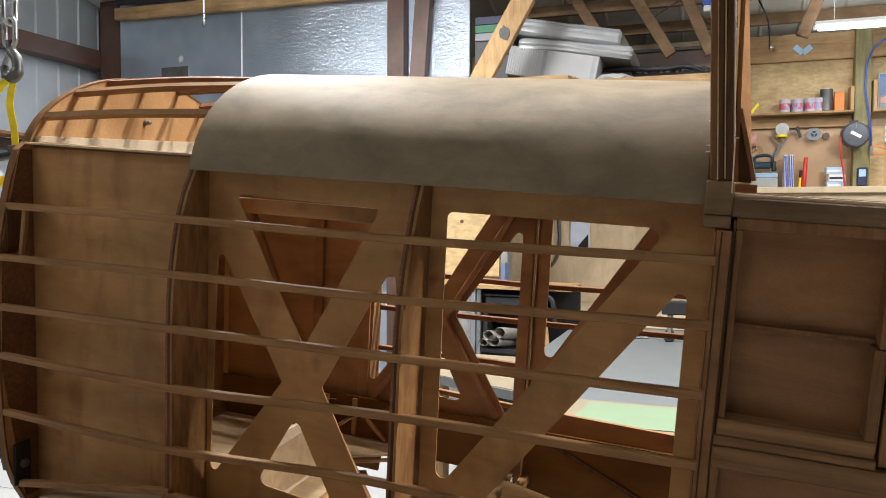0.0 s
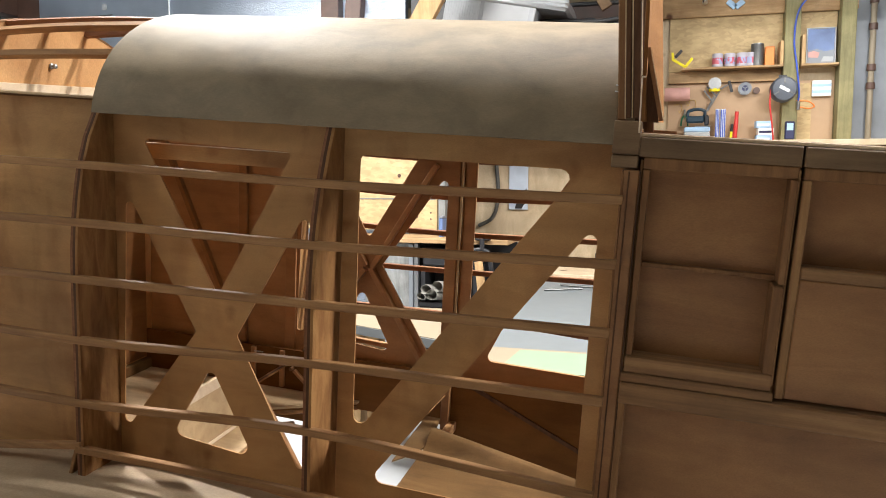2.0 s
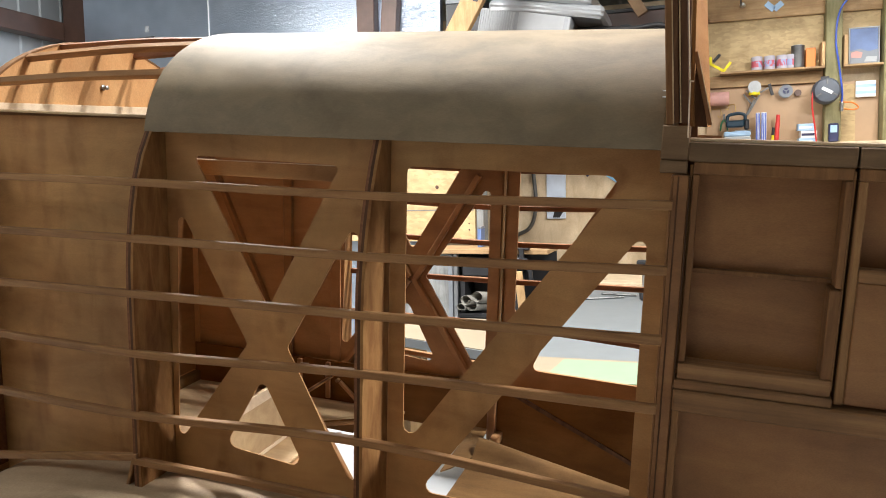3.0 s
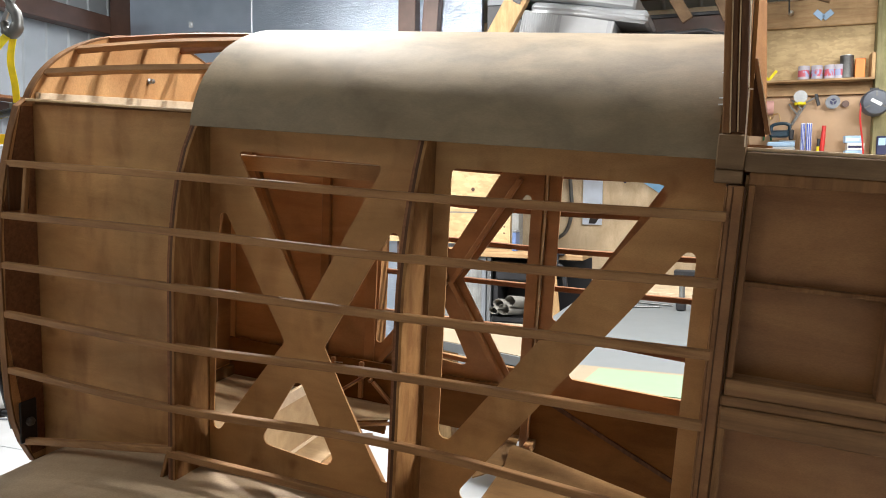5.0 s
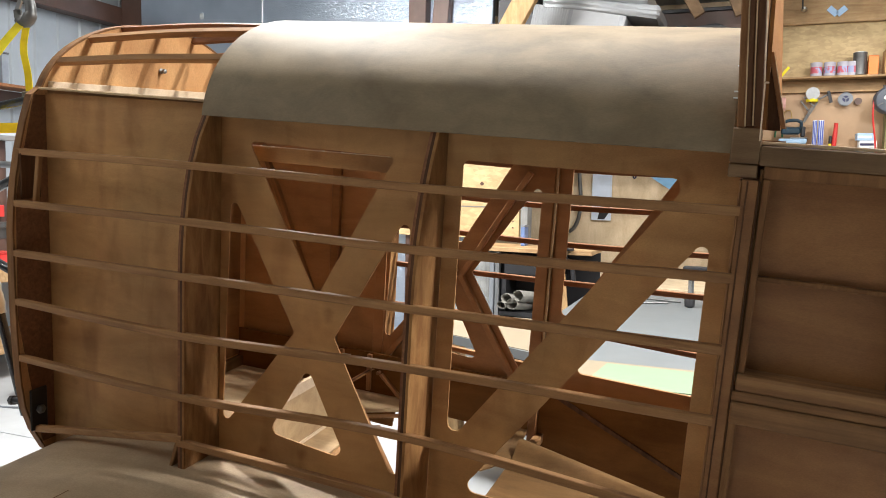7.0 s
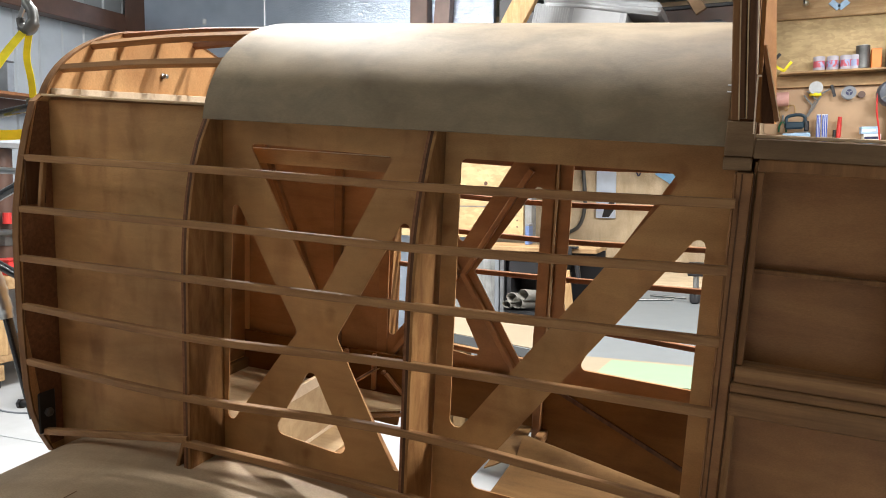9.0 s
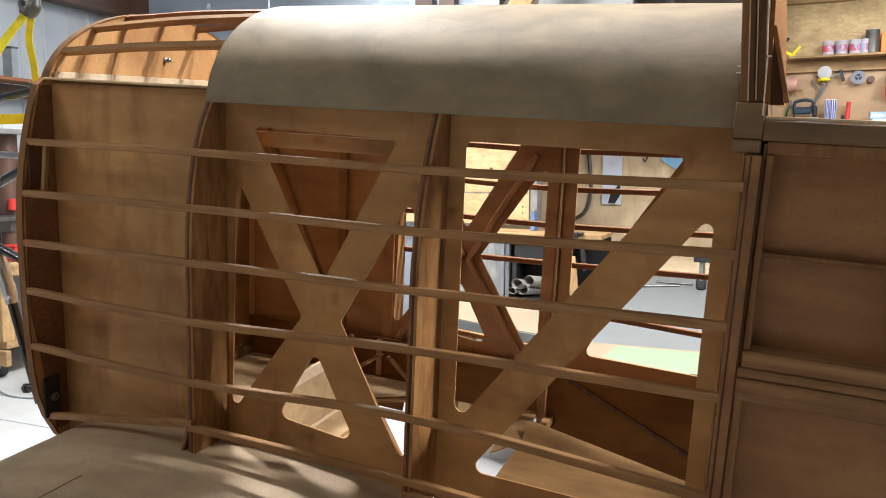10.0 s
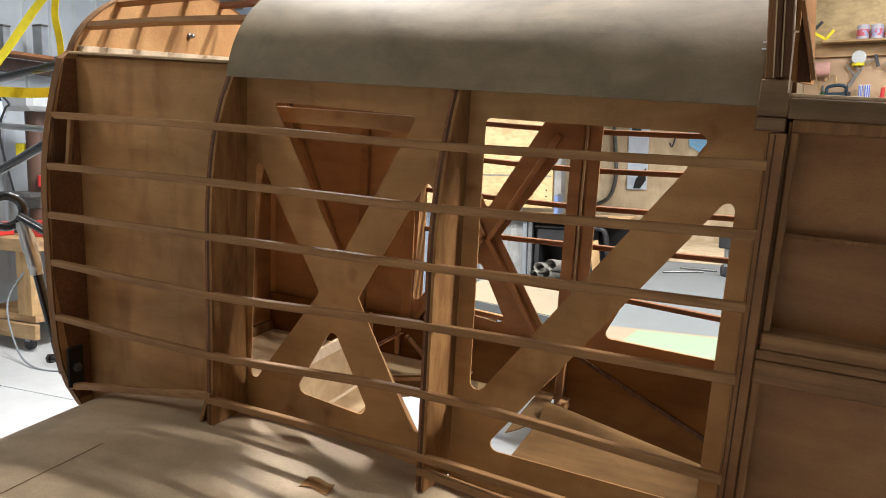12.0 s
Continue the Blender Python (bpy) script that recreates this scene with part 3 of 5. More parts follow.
# far splices where the side panels meet
part("splice", box(far(FRONT) - 0.018, far(FRONT) + 0.018, FAR_SIDE - 0.010, FAR_SIDE - 0.0035, -0.80, 0.036, 0.001), PLY_FAR, fuselage)
part("splice", box(far(MIDDLE) - 0.016, far(MIDDLE) + 0.016, FAR_SIDE + 0.0035, FAR_SIDE + 0.0075, -0.80, 0.036), PLY_FAR, fuselage)
# pale strip imitates the lit former edge between the far panels
part("edge_strip", box(far(MIDDLE) - 0.003, far(MIDDLE) + 0.003, FAR_SIDE - 0.012, FAR_SIDE + 0.003, -0.74, 0.030), PLY_X, fuselage)
part("ledger", box(NOSE + 0.0005, NOSE + 0.016, 0.116, 2 * CENTRE - 0.116, -0.02, 0.0735, 0.001), LEDGER, fuselage, "pale raw plywood ledger on the firewall")


# skin over the deck
def deck_rows(s0, s1, count):
    a, b, base = DECK
    first = math.asin(((0.020 - base) / b) ** 1.15)
    for k in range(49):
        ang = first + (math.pi - 2 * first) * k / 48
        yield [(s0 + (s1 - s0) * j / count, CENTRE - a * math.copysign(abs(math.cos(ang)) ** (1 / 1.15), math.cos(ang)), base + b * math.sin(ang) ** (1 / 1.15)) for j in range(count + 1)]


smooth(part("deck_skin", sheet(list(deck_rows(FRONT - 0.012, DOOR - 0.026, 12)), 0.004), DECKPLY, fuselage, "pale bent plywood deck skin with grey scuffs"), 60)
for h, d in ((0.110, 0.0985), (0.121, 0.1055), (0.165, 0.139)):
    part("staple", rod([(DOOR - 0.033, d, h), (DOOR - 0.0195, d - 0.001, h)], 0.0011, 6), ZINC, fuselage, "small bright staple end")
# top stringers of the open nose bay
for ang, end in ((31, 37), (52, 63), (70, 78), (90, 90), (110, 102), (128, 117), (149, 143)):
    c, s = math.cos(radians(ang)), math.sin(radians(ang))
    ce, se = math.cos(radians(end)), math.sin(radians(end))
    a = Vector((NOSE, CENTRE - 0.408 * c, 0.238 * s))
    b = Vector((FRONT - 0.002, CENTRE - 0.423 * math.copysign(abs(ce) ** 0.87, ce), -0.036 + 0.283 * se ** 0.87))
    m = (a + b) / 2 + Vector((0, -0.006 * c, 0.006 * s))
    bm, rings = bmesh.new(), []
    for p in curve_points([a, m, b], 6):
        out, flat = Vector((0, -c, s)), Vector((0, s, c))
        rings.append([bm.verts.new(p + out * u + flat * v) for u, v in ((-0.008, -0.0075), (0.008, -0.0075), (0.008, 0.0075), (-0.008, 0.0075))])
    for r0, r1 in zip(rings, rings[1:]):
        for k in range(4):
            bm.faces.new((r0[k], r0[(k + 1) % 4], r1[(k + 1) % 4], r1[k]))
    bm.faces.new(rings[0])
    bm.faces.new(rings[-1])
    part("top_stringer", bm, SPRUCE if ang < 60 else REDWOOD, fuselage)

# door frame, window post and door
post = part("door_post", bar((0.010, 0.0775, -0.80), (0.010, 0.0775, -0.02), 0.071, 0.026, up=(1, 0, 0)), VARNISH, fuselage, "laminated spruce door post")
for s, wide, stuff in ((-0.0045, 0.0032, VARNISH), (0.006, 0.0026, STAIN), (0.0242, 0.0022, STAIN)):
    part("lamination", bar((s, 0.0765, -0.80), (s, 0.0765, -0.022), 0.0725, wide, 0.0008, up=(1, 0, 0)), stuff, post)


def raked(s, d, wide, deep, low, high):
    return bar((s - 0.086 * (low - 0.06), d, low), (s - 0.086 * (high - 0.06), d, high), deep, wide, up=(1, 0, 0))


window_post = part("window_post", raked(-0.0145, 0.075, 0.012, 0.05, 0.062, 0.75), DARKWOOD, fuselage, "laminated raked window post")
part("lamination", raked(-0.0035, 0.073, 0.0095, 0.054, 0.066, 0.75), STAIN, window_post)
part("lamination", raked(0.0105, 0.072, 0.0125, 0.056, 0.066, 0.75), STAIN, window_post)
part("post_lining", sheet([[(0.0165 - 0.050 * (h - 0.06), 0.062, h), (0.0470 - 0.109 * (h - 0.06), 0.300, h)] for h in (0.0605, 0.75)], 0.006), JAMB, window_post, "deep spruce window jamb")
part("gusset", plate([[(0.0185, 0.0605), (0.0185, 0.172), (0.0455, 0.0605)]], 0.086, 0.092, along), STAIN, window_post, "dark triangular plywood gusset")
part("gusset_strip", bar((0.0165, 0.084, 0.184), (0.0490, 0.084, 0.0640), 0.010, 0.0075, 0.0008, up=(1, 0, 0)), VARNISH, window_post)
part("edge_line", bar((0.0200, 0.0785, 0.184), (0.0530, 0.0785, 0.0640), 0.0012, 0.0014, 0.0, up=(1, 0, 0)), LEDGER, window_post)
part("edge_line", raked(-0.0085, 0.0465, 0.0008, 0.003, 0.064, 0.75), PLY_X, window_post)
part("edge_line", raked(0.0032, 0.0442, 0.0008, 0.003, 0.066, 0.75), PLY_X, window_post)
part("edge_line", raked(0.0180, 0.0425, 0.0022, 0.003, 0.135, 0.75), LEDGER, window_post)
part("edge_line", bar((0.0125, 0.0425, 0.1330), (0.0158, 0.0425, 0.0425), 0.003, 0.0024, 0.0, up=(1, 0, 0)), LEDGER, window_post)
part("edge_line", box(0.0118, 0.0185, 0.041, 0.044, 0.1325, 0.1350), LEDGER, window_post)
part("corner_block", box(-0.026, 0.0193, 0.0455, 0.10, 0.0055, 0.062, 0.002), HEADER, fuselage)
sill = part("window_sill", box(0.0195, 0.95, 0.055, 0.0600, 0.0365, 0.0425, 0.0008), LEDGER, fuselage, "pale raw plywood window sill edge")
part("sill_rail", box(0.0195, 0.95, 0.0602, 0.13, 0.0365, 0.0418, 0.001), STAIN, sill)
far_sill = part("window_sill", box(0.0195, 0.95, 2 * CENTRE - 0.10, 2 * CENTRE - 0.05, -0.055, -0.010, 0.002), STAIN, fuselage)
part("window_post", raked(0.0, 2 * CENTRE - 0.075, 0.05, 0.06, 0.03, 0.75), STAIN, fuselage)

part("corner_strip", box(-0.026, 0.0188, 0.049, 0.10, -0.018, 0.0048, 0.002), HEADER, fuselage)
part("backing", box(0.0235, 0.036, 0.0965, 0.102, -0.45, 0.0), DARKWOOD, fuselage)
part("backing", box(0.262, 0.285, 0.0965, 0.102, -0.43, 0.03), STAIN, fuselage)
part("lipping", box(0.0235, 0.0282, 0.056, 0.0960, -0.36, -0.002, 0.0008), SPRUCE_V, fuselage)
part("backing", box(0.010, 0.95, 0.0945, 0.0962, -0.03, 0.034), DARKWOOD, fuselage)
door = part("cabin_door", box(0.0285, 0.2695, 0.088, 0.094, -0.348, 0.0, 0.001), VARNISH, fuselage, "framed plywood cabin door")
rail = lambda s0, s1, h0, h1, d0=0.046, d1=0.0875: box(s0, s1, d0, d1, h0, h1, 0.002)
part("rail", rail(0.0285, 0.2695, -0.017, 0.003), DARKWOOD, door)
part("rail", rail(0.0285, 0.2695, -0.372, -0.3435, 0.040), DARK_X, door)
part("stile", rail(0.0285, 0.0400, -0.343, -0.0175), DARKWOOD, door)
part("stile", rail(0.2585, 0.2695, -0.190, -0.0175, 0.042), DARKWOOD, door)
part("stile", rail(0.2520, 0.2695, -0.343, -0.1925, 0.040), DARKWOOD, door)
part("midrail", box(0.0405, 0.258, 0.072, 0.0875, -0.188, -0.180, 0.001), DARKWOOD, door)
part("header", box(0.0195, 0.2715, 0.045, 0.085, 0.0035, 0.036, 0.002), HEADER, fuselage)
part("header", box(0.2750, 0.95, 0.045, 0.085, 0.0035, 0.036, 0.002), HEADER, fuselage)
part("lipping", box(0.2698, 0.2735, 0.052, 0.0875, -0.366, -0.002, 0.0008), SPRUCE_V, door)
rear = part("rear_panel", box(0.277, 0.95, 0.088, 0.094, -0.385, 0.0, 0.001), VARNISH, fuselage, "plywood rear side panel")
part("rail", rail(0.277, 0.95, -0.017, 0.003), DARKWOOD, rear)
part("stile", rail(0.277, 0.291, -0.385, -0.0175), SPRUCE_V, rear)
part("rail", rail(0.2915, 0.95, -0.178, -0.158), DARK_X, rear)
part("doubler", box(0.2915, 0.95, 0.046, 0.0875, -0.383, -0.1785, 0.002), VARNISH, rear)
part("rocker_rail", box(0.0245, 0.95, 0.030, 0.075, -0.428, -0.3895, 0.003), DARK_X, fuselage, "grained spruce rail under the door")
part("rocker_strip", box(0.0245, 0.2735, 0.036, 0.075, -0.389, -0.3725, 0.002), DARK_X, fuselage)
part("lower_panel", box(0.0245, 0.95, 0.060, 0.068, -0.92, -0.4285), VARNISH, fuselage)
part("lower_stile", box(0.0245, 0.038, 0.040, 0.0595, -0.80, -0.4285, 0.002), SPRUCE_V, fuselage)

# inside: low far panel with a dark bar for its shadow line, bent floor skins
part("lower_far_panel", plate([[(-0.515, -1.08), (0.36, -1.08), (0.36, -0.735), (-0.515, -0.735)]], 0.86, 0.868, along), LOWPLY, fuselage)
# flat dark bar imitates the diagonal shadow line between two panels
part("brace", bar((-0.46, 0.857, -0.742), (-0.03, 0.857, -0.935), 0.012, 0.006, 0.0, up=(0, 1, 0)), STAIN, fuselage)
part("brace_post", box(-0.515, -0.49, 0.835, 0.859, -0.95, -0.70, 0.002), VARNISH, fuselage)


def floor_rows():
    """The cabin floor skin: flat, then rolled up into a crest along its far edge."""
    for k in range(41):
        v = k / 40
        lift = 0.034 * math.exp(-((v - 0.90) / 0.062) ** 2) - 0.03 * max(0.0, v - 0.93) / 0.07
        yield [(u, 0.116 + v * (0.650 - 0.42 * (u + 0.49)), -0.878 + lift) for u in (-0.502, -0.3, -0.1, 0.1, 0.355)]


smooth(part("floor_skin", sheet(list(floor_rows()), 0.005), FLOORPLY, fuselage, "bent plywood cabin floor skin with a rolled edge"), 60)
part("floor_lip", plate([[(-0.560, 0.53), (-0.566, 0.855), (-0.517, 0.855), (-0.5045, 0.700), (-0.5045, 0.640), (-0.540, 0.56)]], -0.876, -0.872, lambda u, v, w: (u, v, w)), FLOORPLY, fuselage)
part("floor_board", plate([[(NOSE + 0.002, 0.116), (-0.945, 0.116), (-0.962, 0.60), (-1.03, 0.718), (-0.80, 0.865), (-0.80, 0.884), (NOSE + 0.002, 0.884)]], -0.876, -0.870, lambda u, v, w: (u, v, w)), PLY_X, fuselage)
part("floor_edge", bar((-1.03, 0.720, -0.8895), (-0.80, 0.867, -0.8895), 0.026, 0.004, up=(0, 0, 1)), VARNISH, fuselage)
part("floor_fascia", bar((-1.03, 0.722, -0.935), (-0.964, 0.764, -0.935), 0.064, 0.004, up=(0, 0, 1)), VARNISH, fuselage)
part("cross_member", box(-0.962, -0.94, 0.116, 0.60, -0.892, -0.8765, 0.002), SPRUCE, fuselage)
part("cross_member", box(-0.495, -0.47, 0.116, FAR_SIDE - 0.004, -0.905, -0.8765, 0.002), SPRUCE, fuselage)
part("sill_strip", box(NOSE + 0.002, NOSE + 0.022, 0.116, 0.884, -0.8695, -0.835, 0.001), FLOORPLY, fuselage)
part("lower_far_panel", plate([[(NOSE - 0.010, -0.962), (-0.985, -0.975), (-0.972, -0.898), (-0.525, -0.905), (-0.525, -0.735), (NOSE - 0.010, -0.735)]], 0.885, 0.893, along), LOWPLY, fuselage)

for s_ in (-1.178, -1.073):
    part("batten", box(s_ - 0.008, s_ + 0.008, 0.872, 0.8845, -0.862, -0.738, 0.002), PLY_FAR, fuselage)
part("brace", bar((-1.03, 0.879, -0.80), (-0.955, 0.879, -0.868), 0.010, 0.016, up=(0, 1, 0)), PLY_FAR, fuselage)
part("wire_hook", rod([(-1.172, 0.884, -0.752), (-1.172, 0.872, -0.752), (-1.140, 0.872, -0.750)], 0.0016, 6), ZINC, fuselage, "thin bent wire hook")
part("bolt", rod([(-1.037, 0.884, -0.795), (-1.037, 0.866, -0.795)], 0.006, 8), SPRUCE, fuselage)
cross = part("cross_board", box(FRONT + 0.030, FRONT + 0.036, 0.16, 0.60, -0.862, -0.685, 0.001), PLY_X, fuselage)
# pale strip imitates the band of light along the board's top
part("cleat", box(FRONT + 0.0362, FRONT + 0.041, 0.16, 0.60, -0.717, -0.685, 0.001), LEDGER, cross)
part("edge_strip", box(FRONT + 0.0362, FRONT + 0.041, 0.16, 0.60, -0.868, -0.858, 0.001), LEDGER, cross)
# unseen board added to keep lamp light off the cabin floor
part("seat_bulkhead", plate([[(0.12, -0.8695), (FAR_SIDE - 0.065, -0.8695), (FAR_SIDE - 0.065, -0.42), (0.68, -0.42), (0.64, -0.115), (0.12, -0.115)]], 0.0, 0.012, across(0.36)), VARNISH, fuselage)

# stub wing skin that reaches out under the open side
WING = [(-1.602, -0.885), (-1.592, -0.862), (-1.56, -0.838), (-1.48, -0.804), (-1.36, -0.781), (-1.2, -0.764), (-0.95, -0.763), (-0.65, -0.785), (-0.2, -0.85), (0.3, -0.935)]


def wing_bm(d0, d1):
    fine = curve_points([(s, 0, h) for s, h in WING], 5)
    return sheet([[(p.x, d0 + (d1 - d0) * j / 4, p.z) for j in range(5)] for p in fine], 0.004)


wing = part("wing_skin", wing_bm(-0.62, 0.1065), WINGPLY, fuselage, "bent plywood stub wing skin")
smooth(wing, 60)
part("seam", sheet([[(-1.222 - 0.0018, d, -0.7630), (-1.222, d, -0.7628)] for d in (-0.615, -0.4, -0.19)], 0.001), FLOORPLY, wing)
peel = [[(-0.770 + 0.060 * u, -0.115 + 0.034 * v + 0.012 * u + 0.006 * math.sin(5 * u), -0.7728 - 0.004 * u + 0.004 * v * v + 0.002 * math.sin(6 * u + v)) for v in (0, 0.2, 0.4, 0.6, 0.8, 1.0)] for u in (0, 0.15, 0.3, 0.45, 0.6, 0.75, 0.9, 1.0)]
smooth(part("torn_veneer", sheet(peel, 0.0012), FIR, wing, "torn reddish curl of veneer"), 60)
part("former_foot", bar((FRONT - 0.004, 0.004, -0.66), (FRONT - 0.040, 0.004, -0.785), 0.022, 0.009, up=(1, 0, 0)), SPRUCE_V, fuselage)


# ---- tool wall ----
def cylinder(r, h0, h1, at, axis="z", sides=20, lip=0.0):
    bm = lathe([(r * 0.96, h0), (r, h0 + 0.003), (r, h1 - 0.003), (r * 0.96, h1)], sides, axis)
    bmesh.ops.translate(bm, verts=bm.verts, vec=at)
    return bm


north = 6.78
setting("wall_panel", box(0.10, 0.965, north - 0.022, north - 0.001, 2.29, 2.72), OSB, "yellow oriented strand board wall panel", "wall panel")
setting("wall_panel", box(1.085, 1.36, north - 0.022, north - 0.001, 2.29, 2.72), OSB, "yellow oriented strand board wall panel", "wall panel")
setting("wall_panel", box(0.10, 1.36, north - 0.018, north - 0.001, 1.50, 2.19), HARDBOARD, "brown hardboard tool panel", "wall panel")
setting("wall_panel", box(1.09, 1.20, north - 0.024, north - 0.0185, 1.70, 2.17), OSB, "strand board strip on the tool panel", "wall panel")
setting("wall_beam", box(0.0, 1.5, north - 0.06, north - 0.001, 2.722, 2.93, 0.004), TIMBER_X, "dusty pine wall plate", "wall beam")
setting("wall_beam", box(0.10, 0.965, north - 0.05, north - 0.001, 2.192, 2.285, 0.003), TIMBER_X, "pine ledger board", "wall beam")
setting("wall_post", box(0.968, 1.083, north - 0.13, north - 0.001, 0, 3.3, 0.004), GREENPOST, "greenish treated timber post", "post")
setting("wall_post", box(1.365, 1.47, north - 0.16, north - 0.001, 0, 3.3, 0.004), GREENPOST, "greenish treated timber post", "post")
setting("wall_panel", box(1.475, 2.6, north - 0.05, north - 0.001, 0, 3.3), DOOR_PANEL, "grey-blue sheet metal door panel", "wall panel")
pole = thing("white_pole", "white vertical pole with brown fittings on the sheet metal door", "pole", pose(1.60, north - 0.09, 0))
part("pole", cylinder(0.022, 1.2, 3.2, (0, 0, 0)), CREAM, pole)
for z in (2.1, 2.24, 2.55, 2.75):
    part("fitting", cylinder(0.032, z, z + 0.05, (0, 0, 0)), STEEL_BROWN, pole)

shelf = thing("wall_shelf", "narrow pine shelf with a raised end board", "shelf", pose(0, north - 0.085, 2.288))
part("board", box(0.20, 0.962, -0.085, 0.06, 0.0, 0.016, 0.002), TIMBER_X, shelf)
part("end_board", box(0.935, 0.961, -0.08, 0.06, 0.0165, 0.20, 0.002), TIMBER, shelf)
side_shelf = thing("wall_shelf", "short pine shelf between two posts", "shelf", pose(0, north - 0.085, 2.288))
part("board", box(1.090, 1.36, -0.085, 0.06, 0.0, 0.016, 0.002), TIMBER_X, side_shelf)
part("end_board", box(1.092, 1.118, -0.08, 0.06, 0.0165, 0.24, 0.002), TIMBER, side_shelf)
SHELF = 2.3045


def can(x, r, h, body, band=None, lid=None, label=""):
    ob = thing("can", label, "can", pose(x, north - 0.11, SHELF), "cans on the shelf")
    smooth(part("body", lathe([(r * 0.9, 0), (r, 0.004), (r, h - 0.01), (r * 1.02, h - 0.008), (r * 1.02, h), (r * 0.9, h)], 24), body, ob))
    if band:
        smooth(part("band", lathe([(r * 1.004, h * 0.22), (r * 1.006, h * 0.24), (r * 1.006, h * 0.68), (r * 1.004, h * 0.70)], 24), band, ob))
    if lid:
        part("lid", lathe([(r * 0.86, h), (r * 0.86, h + 0.004), (r * 0.7, h + 0.005)], 24), lid, ob)
    return ob


for x in (0.475, 0.568, 0.660, 0.722):
    can(x, 0.042, 0.104, CAN_WHITE, CAN_LABEL, CAN_WHITE, "white tin can with a red printed label on the shelf")
can(0.772, 0.048, 0.172, DULL_STEEL, None, ZINC, "bare grey metal can on the shelf")
carton = thing("carton", "small orange carton on the shelf", "carton", pose(0.862, north - 0.11, SHELF))
part("body", box(-0.034, 0.034, -0.03, 0.03, 0, 0.142, 0.002), ORANGE, carton)
part("flap", box(-0.034, 0.034, -0.031, -0.001, 0.1425, 0.146, 0.0005), ORANGE, carton)
clamp = thing("spring_clamp", "yellow bar clamp with a black grip on the shelf", "clamp", pose(0.225, north - 0.12, SHELF + 0.011))
for a, b in (((-0.10, 0.12), (-0.097, 0.062)), ((-0.100, 0.066), (0.004, 0.0)), ((0.0, 0.0), (0.055, 0.070))):
    part("jaw", bar((a[0], 0, a[1]), (b[0], 0, b[1]), 0.016, 0.020), YELLOW, clamp)
part("grip", bar((-0.078, -0.004, 0.080), (-0.028, -0.004, 0.136), 0.022, 0.024, 0.004), BLACK, clamp)

pliers = thing("pliers", "pliers with green grips hanging on the tool panel", "pliers", pose(0.235, north - 0.035, 1.93))
for sx in (-1, 1):
    part("grip", rod(curve_points([(sx * 0.006, 0, 0.0), (sx * 0.022, 0, -0.035), (sx * 0.028, 0, -0.085)]), 0.007, 8), GREEN_GRIP, pliers)
    part("jaw", bar((sx * 0.004, 0, 0.0), (sx * 0.002, 0, 0.05), 0.012, 0.010), DULL_STEEL, pliers)
for x, z in ((0.26, 2.06), (0.31, 2.03), (0.20, 2.00)):
    peg = thing("wire_hook", "thin brass wire hook on the tool panel", "hook", pose(x, north - 0.02, z), "wire hooks")
    part("wire", rod(curve_points([(-0.05, 0.0, 0.02), (0.0, -0.02, 0.025), (0.012, -0.03, -0.02), (0.0, -0.03, -0.05), (-0.015, -0.03, -0.03)]), 0.003, 6), BRASS, peg)
picture = thing("picture", "framed picture of blue sky over a grey hillside", "picture", pose(1.24, north - 0.09, SHELF))
part("frame", plate([[(-0.105, 0), (0.105, 0), (0.105, 0.285), (-0.105, 0.285)], [(-0.098, 0.007), (0.098, 0.007), (0.098, 0.278), (-0.098, 0.278)]], -0.008, 0.008, lambda u, v, w: (u, w + 0.06 * v, v)), GREY_PAINT, picture)
part("sky", plate([[(-0.095, 0.10), (0.095, 0.10), (0.095, 0.275), (-0.095, 0.275)]], -0.002, 0.002, lambda u, v, w: (u, w + 0.06 * v, v)), PICTURE_SKY, picture)
lean = lambda u, v, w: (u, w + 0.06 * v, v)
part("hillside", plate([[(-0.095, 0.01), (0.095, 0.01), (0.095, 0.112), (0.03, 0.098), (-0.03, 0.120), (-0.095, 0.108)]], -0.0035, 0.001, lean), DOOR_PANEL, picture)
part("patch", plate([[(-0.090, 0.055), (-0.02, 0.050), (-0.01, 0.090), (-0.05, 0.105), (-0.090, 0.095)]], -0.0050, -0.0036, lean), PINK, picture)
part("patch", plate([[(0.0, 0.02), (0.085, 0.018), (0.088, 0.055), (0.02, 0.060)]], -0.0050, -0.0036, lean), OFF_WHITE, picture)

reel = thing("hose_reel", "round black retractable hose reel on the treated post", "hose reel", pose(0.965, north - 0.20, 2.105))
smooth(part("housing", lathe([(0.05, -0.06), (0.085, -0.055), (0.098, -0.035), (0.098, 0.05), (0.06, 0.06)], 32, "y"), REEL, reel))
part("badge", bar((-0.035, -0.0625, 0.02), (0.035, -0.0625, -0.02), 0.004, 0.024, 0.001, up=(0, 0, 1)), WHITE, reel)
for k in range(3):
    ang = radians(90 + 120 * k)
    part("rib", bar((0.045 * math.cos(ang), -0.058, 0.045 * math.sin(ang)), (0.088 * math.cos(ang), -0.052, 0.088 * math.sin(ang)), 0.012, 0.01), DULL_STEEL, reel)
part("bracket", box(-0.03, 0.03, 0.06, 0.068, -0.09, 0.12, 0.001), BLACK, reel)
part("hose", rod(curve_points([(-0.095, -0.02, 0.0), (-0.098, -0.03, -0.12), (-0.075, -0.02, -0.28), (-0.06, 0.0, -0.40)]), 0.0065, 8), RED, reel)
orange_hose = thing("air_hose", "short orange air hose hooked on the post", "hose", pose(1.08, north - 0.14, 2.0))
